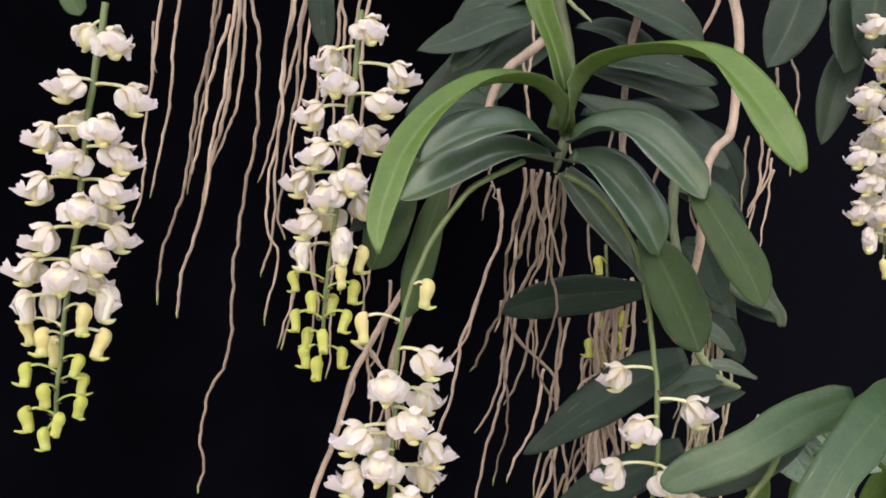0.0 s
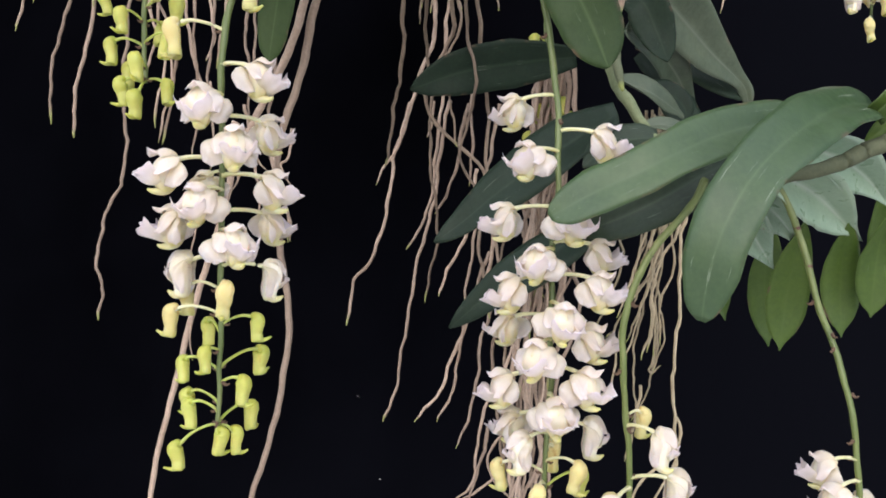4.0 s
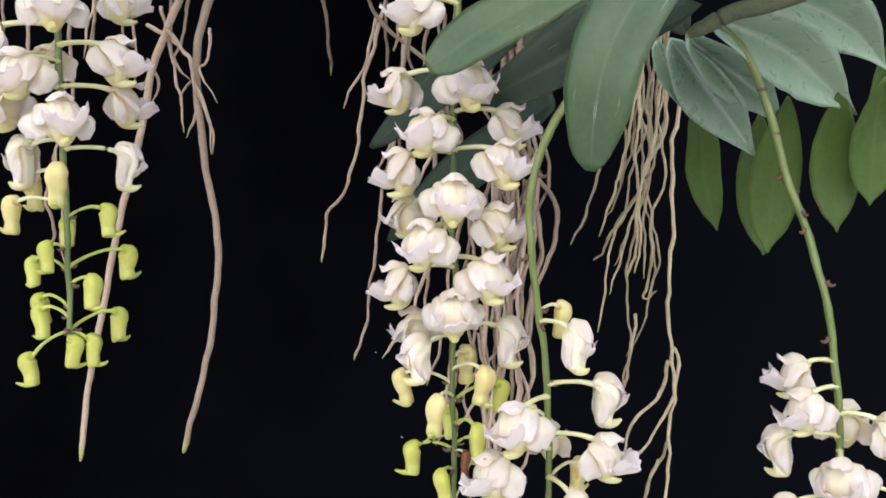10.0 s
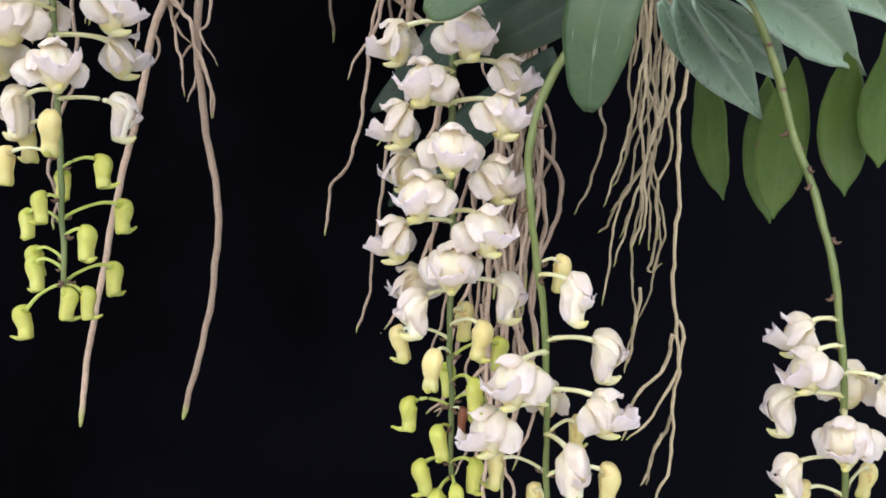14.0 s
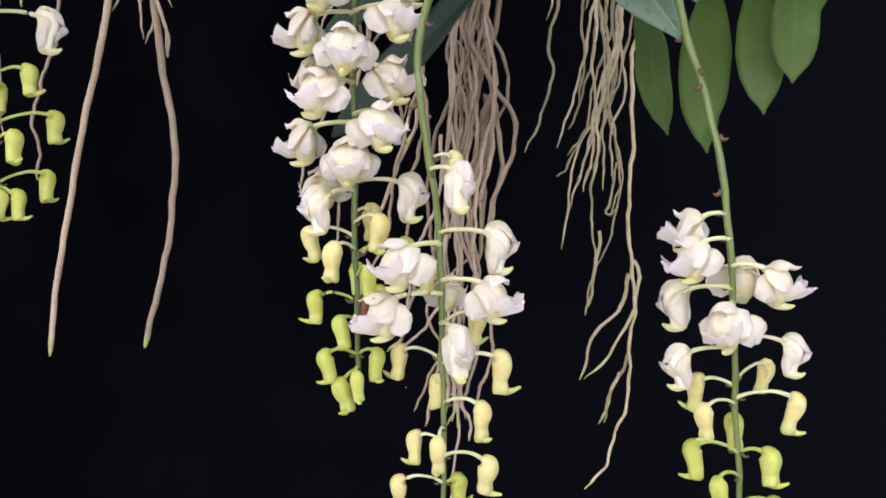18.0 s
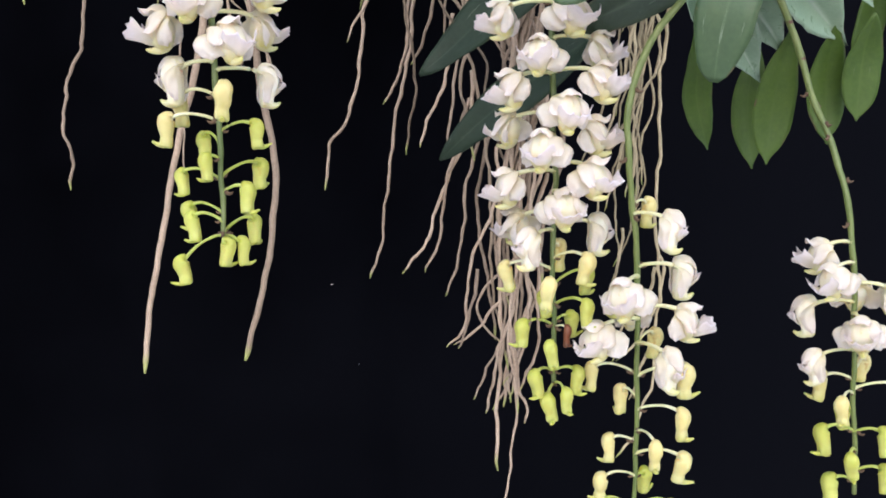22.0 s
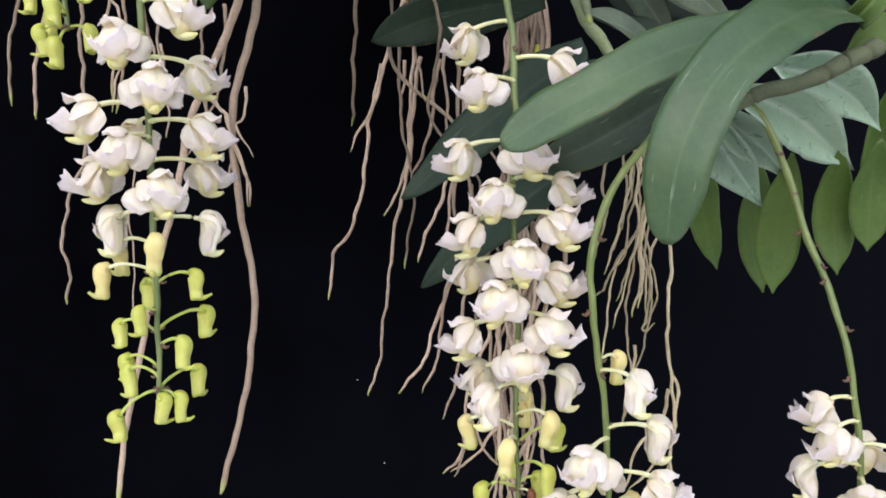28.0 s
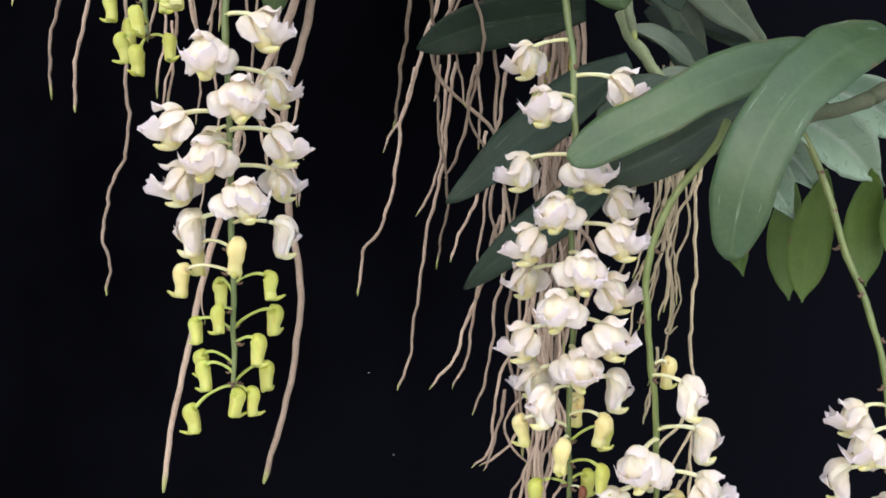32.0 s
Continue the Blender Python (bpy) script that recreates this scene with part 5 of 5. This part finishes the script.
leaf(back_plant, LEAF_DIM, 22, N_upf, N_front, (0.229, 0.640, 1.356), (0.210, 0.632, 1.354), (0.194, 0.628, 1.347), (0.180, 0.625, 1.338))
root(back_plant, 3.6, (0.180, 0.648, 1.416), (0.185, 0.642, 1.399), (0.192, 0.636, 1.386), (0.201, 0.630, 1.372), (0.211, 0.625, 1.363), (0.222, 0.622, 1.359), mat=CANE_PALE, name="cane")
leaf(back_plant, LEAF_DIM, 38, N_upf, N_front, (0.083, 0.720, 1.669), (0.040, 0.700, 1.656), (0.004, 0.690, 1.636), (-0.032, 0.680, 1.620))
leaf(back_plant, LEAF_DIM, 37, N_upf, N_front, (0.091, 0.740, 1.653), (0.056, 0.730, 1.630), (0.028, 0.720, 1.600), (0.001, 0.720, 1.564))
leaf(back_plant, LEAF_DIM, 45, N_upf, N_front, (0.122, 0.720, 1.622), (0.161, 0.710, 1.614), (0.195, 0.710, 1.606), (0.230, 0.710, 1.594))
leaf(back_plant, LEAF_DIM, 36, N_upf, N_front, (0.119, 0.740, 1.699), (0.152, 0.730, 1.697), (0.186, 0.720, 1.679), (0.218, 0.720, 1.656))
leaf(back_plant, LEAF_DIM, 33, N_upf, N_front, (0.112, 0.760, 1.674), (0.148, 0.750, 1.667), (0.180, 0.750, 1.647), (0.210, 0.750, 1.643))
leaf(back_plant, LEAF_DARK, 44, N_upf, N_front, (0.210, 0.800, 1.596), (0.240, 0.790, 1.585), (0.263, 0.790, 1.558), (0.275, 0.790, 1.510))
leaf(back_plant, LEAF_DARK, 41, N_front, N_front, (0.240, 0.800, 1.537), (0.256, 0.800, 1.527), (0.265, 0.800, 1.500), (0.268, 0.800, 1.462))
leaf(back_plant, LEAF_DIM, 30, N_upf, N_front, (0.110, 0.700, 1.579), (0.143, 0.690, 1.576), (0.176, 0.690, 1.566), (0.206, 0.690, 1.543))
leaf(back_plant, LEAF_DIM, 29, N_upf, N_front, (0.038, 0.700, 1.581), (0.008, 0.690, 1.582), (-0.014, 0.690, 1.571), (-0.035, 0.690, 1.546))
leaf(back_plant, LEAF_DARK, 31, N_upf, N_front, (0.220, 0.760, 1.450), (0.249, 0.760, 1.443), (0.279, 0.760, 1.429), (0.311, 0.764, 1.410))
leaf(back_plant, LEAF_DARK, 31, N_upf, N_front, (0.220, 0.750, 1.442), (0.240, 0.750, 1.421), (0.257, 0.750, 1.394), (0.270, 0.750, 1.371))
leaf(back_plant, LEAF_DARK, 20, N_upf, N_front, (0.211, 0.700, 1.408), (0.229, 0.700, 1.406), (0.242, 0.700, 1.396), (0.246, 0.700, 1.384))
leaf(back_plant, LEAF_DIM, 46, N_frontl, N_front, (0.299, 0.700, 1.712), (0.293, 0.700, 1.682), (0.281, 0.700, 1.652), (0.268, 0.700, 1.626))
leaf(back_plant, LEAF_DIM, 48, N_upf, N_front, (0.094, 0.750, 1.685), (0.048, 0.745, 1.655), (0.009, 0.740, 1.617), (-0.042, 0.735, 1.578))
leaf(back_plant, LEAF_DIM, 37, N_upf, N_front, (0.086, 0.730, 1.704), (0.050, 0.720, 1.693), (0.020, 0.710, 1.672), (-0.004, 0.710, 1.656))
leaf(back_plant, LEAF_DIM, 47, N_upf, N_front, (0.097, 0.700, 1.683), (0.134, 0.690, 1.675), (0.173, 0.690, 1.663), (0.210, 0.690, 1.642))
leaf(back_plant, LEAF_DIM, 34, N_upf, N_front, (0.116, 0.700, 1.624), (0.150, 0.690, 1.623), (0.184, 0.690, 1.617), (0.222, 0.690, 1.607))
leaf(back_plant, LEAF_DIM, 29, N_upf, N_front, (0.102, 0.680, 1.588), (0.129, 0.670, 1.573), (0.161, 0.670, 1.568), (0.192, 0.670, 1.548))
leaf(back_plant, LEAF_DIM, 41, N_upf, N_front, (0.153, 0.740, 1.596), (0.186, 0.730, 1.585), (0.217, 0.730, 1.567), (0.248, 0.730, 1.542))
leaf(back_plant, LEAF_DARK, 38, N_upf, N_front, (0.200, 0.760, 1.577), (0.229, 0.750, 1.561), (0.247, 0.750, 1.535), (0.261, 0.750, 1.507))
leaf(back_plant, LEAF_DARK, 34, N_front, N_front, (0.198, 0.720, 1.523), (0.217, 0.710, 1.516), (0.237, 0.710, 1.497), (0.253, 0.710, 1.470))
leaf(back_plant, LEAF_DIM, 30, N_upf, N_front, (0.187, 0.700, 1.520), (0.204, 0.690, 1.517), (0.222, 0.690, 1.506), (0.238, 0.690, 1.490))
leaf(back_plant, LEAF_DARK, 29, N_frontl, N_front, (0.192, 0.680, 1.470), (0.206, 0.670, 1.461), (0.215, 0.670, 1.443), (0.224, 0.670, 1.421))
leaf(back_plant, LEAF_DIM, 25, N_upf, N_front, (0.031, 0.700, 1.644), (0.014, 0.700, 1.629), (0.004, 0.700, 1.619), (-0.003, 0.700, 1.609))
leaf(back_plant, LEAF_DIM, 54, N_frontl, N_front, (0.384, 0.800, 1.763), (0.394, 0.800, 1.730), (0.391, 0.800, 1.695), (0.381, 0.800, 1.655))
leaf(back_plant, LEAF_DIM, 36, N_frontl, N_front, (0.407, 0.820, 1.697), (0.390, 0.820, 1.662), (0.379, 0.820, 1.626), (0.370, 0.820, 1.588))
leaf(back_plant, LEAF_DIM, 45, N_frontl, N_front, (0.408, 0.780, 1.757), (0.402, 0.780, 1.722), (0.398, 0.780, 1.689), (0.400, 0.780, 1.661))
root(back_plant, 3.6, (0.181, 0.660, 1.523), (0.179, 0.660, 1.495), (0.182, 0.660, 1.464), (0.182, 0.640, 1.427), (0.185, 0.622, 1.394), mat=CANE, name="cane")
root(back_plant, 4.6, (0.085, 0.700, 1.696), (0.088, 0.700, 1.672), (0.094, 0.700, 1.648), (0.098, 0.690, 1.615), (0.100, 0.680, 1.588), mat=CANE, name="cane")
root(back_plant, 1.8, (0.094, 0.690, 1.673), (0.103, 0.685, 1.663), (0.110, 0.680, 1.652), mat=CANE_PALE, name="cane")
root(back_plant, 3.5, (0.214, 0.648, 1.681), (0.223, 0.648, 1.645), (0.224, 0.648, 1.613), (0.220, 0.648, 1.560), (0.192, 0.608, 1.529), (0.178, 0.580, 1.495), (0.179, 0.590, 1.458), (0.177, 0.598, 1.433))
root(back_plant, 3.5, (0.172, 0.748, 1.721), (0.167, 0.748, 1.688), (0.159, 0.748, 1.650), (0.157, 0.748, 1.609), (0.154, 0.748, 1.550))
root(back_plant, 1.5, (0.092, 0.728, 1.600), (0.102, 0.728, 1.570), (0.108, 0.728, 1.540))
root(back_plant, 1.4, (0.143, 0.728, 1.597), (0.142, 0.728, 1.567), (0.138, 0.728, 1.536))
root(back_plant, 1.5, (0.156, 0.718, 1.590), (0.153, 0.718, 1.565), (0.150, 0.718, 1.540))
root(back_plant, 1.3, (0.057, 0.688, 1.622), (0.061, 0.688, 1.588), (0.065, 0.688, 1.546))
root(back_plant, 1.2, (0.063, 0.688, 1.652), (0.064, 0.688, 1.622), (0.061, 0.688, 1.593))
root(back_plant, 1.2, (0.204, 0.708, 1.536), (0.210, 0.708, 1.497), (0.217, 0.708, 1.463), (0.215, 0.708, 1.439))
root(back_plant, 1.8, (0.211, 0.748, 1.722), (0.206, 0.748, 1.690), (0.204, 0.748, 1.600), (0.190, 0.748, 1.548), (0.185, 0.748, 1.526))
root(back_plant, 1.9, (0.240, 0.748, 1.724), (0.238, 0.748, 1.691), (0.225, 0.748, 1.667))
root(back_plant, 1.0, (0.297, 0.728, 1.651), (0.305, 0.728, 1.626), (0.304, 0.728, 1.600), (0.302, 0.728, 1.564), (0.302, 0.728, 1.538))
root(back_plant, 1.0, (0.292, 0.748, 1.557), (0.283, 0.748, 1.526), (0.270, 0.748, 1.502))
root(back_plant, 1.0, (0.295, 0.748, 1.547), (0.289, 0.748, 1.516), (0.280, 0.748, 1.474))
root(back_plant, 1.0, (0.271, 0.748, 1.577), (0.266, 0.748, 1.546), (0.265, 0.748, 1.504))
root(back_plant, 1.2, (0.296, 0.748, 1.640), (0.295, 0.748, 1.601), (0.285, 0.748, 1.542), (0.271, 0.748, 1.488))
root(back_plant, 1.2, (0.272, 0.748, 1.620), (0.281, 0.748, 1.571), (0.281, 0.748, 1.532), (0.272, 0.748, 1.503))
root(back_plant, 1.6, (0.054, 0.882, 1.537), (0.057, 0.882, 1.485), (0.039, 0.882, 1.429), (0.022, 0.882, 1.376), (0.018, 0.882, 1.339), (0.000, 0.882, 1.275), (-0.015, 0.882, 1.253), (-0.023, 0.882, 1.212))
root(back_plant, 1.2, (0.035, 0.862, 1.420), (0.025, 0.862, 1.380), (0.006, 0.862, 1.343))
root(back_plant, 1.3, (0.073, 0.828, 1.513), (0.067, 0.828, 1.431), (0.062, 0.828, 1.362), (0.053, 0.828, 1.318), (0.038, 0.828, 1.288))
root(back_plant, 1.3, (0.073, 0.808, 1.413), (0.065, 0.808, 1.356), (0.058, 0.808, 1.318), (0.047, 0.808, 1.269), (0.036, 0.808, 1.211), (0.031, 0.808, 1.167), (0.018, 0.808, 1.138))
root(back_plant, 1.3, (0.089, 0.808, 1.413), (0.080, 0.808, 1.356), (0.061, 0.808, 1.318))
root(back_plant, 1.2, (0.091, 0.828, 1.440), (0.094, 0.828, 1.382), (0.090, 0.828, 1.343))
root(back_plant, 1.3, (0.099, 0.788, 1.355), (0.090, 0.788, 1.308), (0.076, 0.788, 1.275), (0.067, 0.788, 1.247))
root(back_plant, 1.4, (0.113, 0.778, 1.308), (0.105, 0.778, 1.262), (0.084, 0.778, 1.211), (0.068, 0.778, 1.173), (0.047, 0.778, 1.146))
root(back_plant, 1.2, (0.109, 0.778, 1.286), (0.086, 0.778, 1.220), (0.082, 0.778, 1.178), (0.066, 0.778, 1.146))
root(back_plant, 1.2, (0.117, 0.768, 1.263), (0.103, 0.768, 1.217), (0.096, 0.768, 1.171), (0.084, 0.768, 1.127))
root(back_plant, 1.2, (0.059, 0.842, 1.418), (0.058, 0.842, 1.398), (0.055, 0.842, 1.386))
root(back_plant, 1.2, (0.128, 0.758, 1.247), (0.123, 0.758, 1.203), (0.103, 0.758, 1.150), (0.095, 0.758, 1.105), (0.082, 0.758, 1.087))
root(back_plant, 1.2, (0.138, 0.758, 1.132), (0.126, 0.758, 1.125), (0.109, 0.758, 1.104), (0.088, 0.758, 1.087))
root(back_plant, 1.2, (0.107, 0.748, 1.152), (0.102, 0.748, 1.116), (0.090, 0.748, 1.088))
root(back_plant, 1.1, (0.124, 0.753, 1.168), (0.127, 0.753, 1.133), (0.128, 0.753, 1.105), (0.113, 0.753, 1.065), (0.101, 0.753, 1.043))
root(back_plant, 1.3, (0.139, 0.748, 1.195), (0.136, 0.748, 1.129), (0.125, 0.748, 1.090), (0.116, 0.748, 1.054), (0.109, 0.748, 1.032))
root(back_plant, 1.2, (0.132, 0.748, 1.107), (0.136, 0.748, 1.058), (0.145, 0.748, 1.036), (0.142, 0.748, 1.022))
root(back_plant, 1.2, (0.112, 0.758, 1.405), (0.108, 0.758, 1.365), (0.095, 0.758, 1.303), (0.089, 0.758, 1.243))
root_bundle(back_plant, 2, (0.054, 0.600, 1.511), (0.091, 0.648, 1.507), (0.029, 0.788, 1.298), (0.107, 0.828, 1.209), 0.5, 0.15, 1.1, ROOT_BROWN)
root_bundle(back_plant, 3, (0.058, 0.570, 1.508), (0.085, 0.608, 1.509), (0.091, 0.788, 1.040), (0.150, 0.842, 0.949), 0.5, 0.15, 1.1, ROOT_BROWN)
root_bundle(back_plant, 7, (0.140, 0.760, 1.295), (0.170, 0.800, 1.268), (0.106, 0.760, 1.030), (0.142, 0.790, 0.984), 0.7, 1.0, 1.3)
root_bundle(back_plant, 23, (0.142, 0.755, 1.428), (0.171, 0.805, 1.443), (0.109, 0.745, 1.057), (0.156, 0.800, 1.133), 0.45, 1.0, 1.6)
root_bundle(back_plant, 4, (0.136, 0.745, 1.344), (0.165, 0.775, 1.349), (0.106, 0.735, 0.976), (0.146, 0.770, 0.928), 0.75, 1.0, 1.6)

spike_behind_right = spike("slender orchid spike packed with small white flowers", 1.6, (0.428, 0.770, 1.717), (0.426, 0.770, 1.686), (0.419, 0.770, 1.625), (0.410, 0.770, 1.559), (0.406, 0.770, 1.474))
bloom(spike_behind_right, [('o', 396, 763, 1657, 284, 1.15), ('o', 409, 747, 1670, 327, 1.15), ('o', 379, 760, 1619, 284, 1.15), ('o', 407, 744, 1615, 338, 1.21), ('o', 394, 751, 1589, 314, 1.21), ('o', 419, 742, 1629, 359, 1.15), ('o', 375, 761, 1563, 284, 1.15), ('o', 402, 743, 1558, 343, 1.21), ('o', 383, 760, 1538, 292, 1.15), ('o', 425, 745, 1579, 26, 1.15), ('o', 377, 762, 1512, 284, 1.15), ('o', 393, 746, 1510, 328, 1.21), ('o', 408, 742, 1529, 359, 1.15), ('h', 384, 754, 1486, 306, 1.03)])
bloom(spike_behind_right, [('o', 417, 796, 1501, 160, 1.15), ('y', 408, 746, 1481, 4, 1.1), ('y', 396, 748, 1460, 335, 1.0), ('y', 425, 755, 1491, 50, 1.1)])
bloom(spike_behind_right, [('o', 425, 798, 1654, 175, 1.15), ('o', 387, 760, 1688, 284, 1.15), ('o', 421, 742, 1661, 356, 1.15), ('o', 421, 745, 1540, 25, 1.15), ('o', 421, 797, 1583, 164, 1.15), ('o', 404, 793, 1635, 215, 1.0), ('o', 436, 795, 1664, 153, 1.0), ('o', 402, 793, 1614, 214, 1.0), ('o', 413, 742, 1595, 356, 1.0), ('o', 397, 793, 1585, 216, 1.0), ('o', 412, 798, 1557, 176, 1.0), ('o', 417, 743, 1559, 14, 1.0), ('o', 407, 798, 1528, 183, 1.0), ('o', 425, 792, 1522, 143, 1.0)])
bloom(spike_behind_right, [('o', 415, 743, 1511, 15, 1.15)])

spike_behind_centre = spike("short shaded orchid spike with dull yellow buds", 1.4, (0.152, 0.790, 1.475), (0.154, 0.790, 1.442), (0.156, 0.790, 1.405), (0.158, 0.790, 1.362))
bloom(spike_behind_centre, [('g', 142, 773, 1453, 326, 1.0), ('g', 167, 773, 1404, 32, 1.0), ('g', 145, 773, 1398, 326, 1.0), ('g', 138, 785, 1376, 284, 1.0), ('g', 166, 772, 1384, 26, 1.0), ('g', 155, 810, 1366, 188, 1.0), ('g', 163, 771, 1366, 15, 1.0)])
nodes(spike_right, 2, 1290, 1310, 1255, 1271, 1265, 1248, 1226, 1203)
nodes(spike_centre, 0, 1274, 1242, 1214)
nodes(spike_near_right, 0, 1465, 1406, 1362)

lint((-0.075, 1.385, 1.036), (-0.039, 1.385, 0.906))

# ---- the working data of the stems is not kept ----
for ob in scene.objects:
    if "line" in ob:
        del ob["line"], ob["thick"]
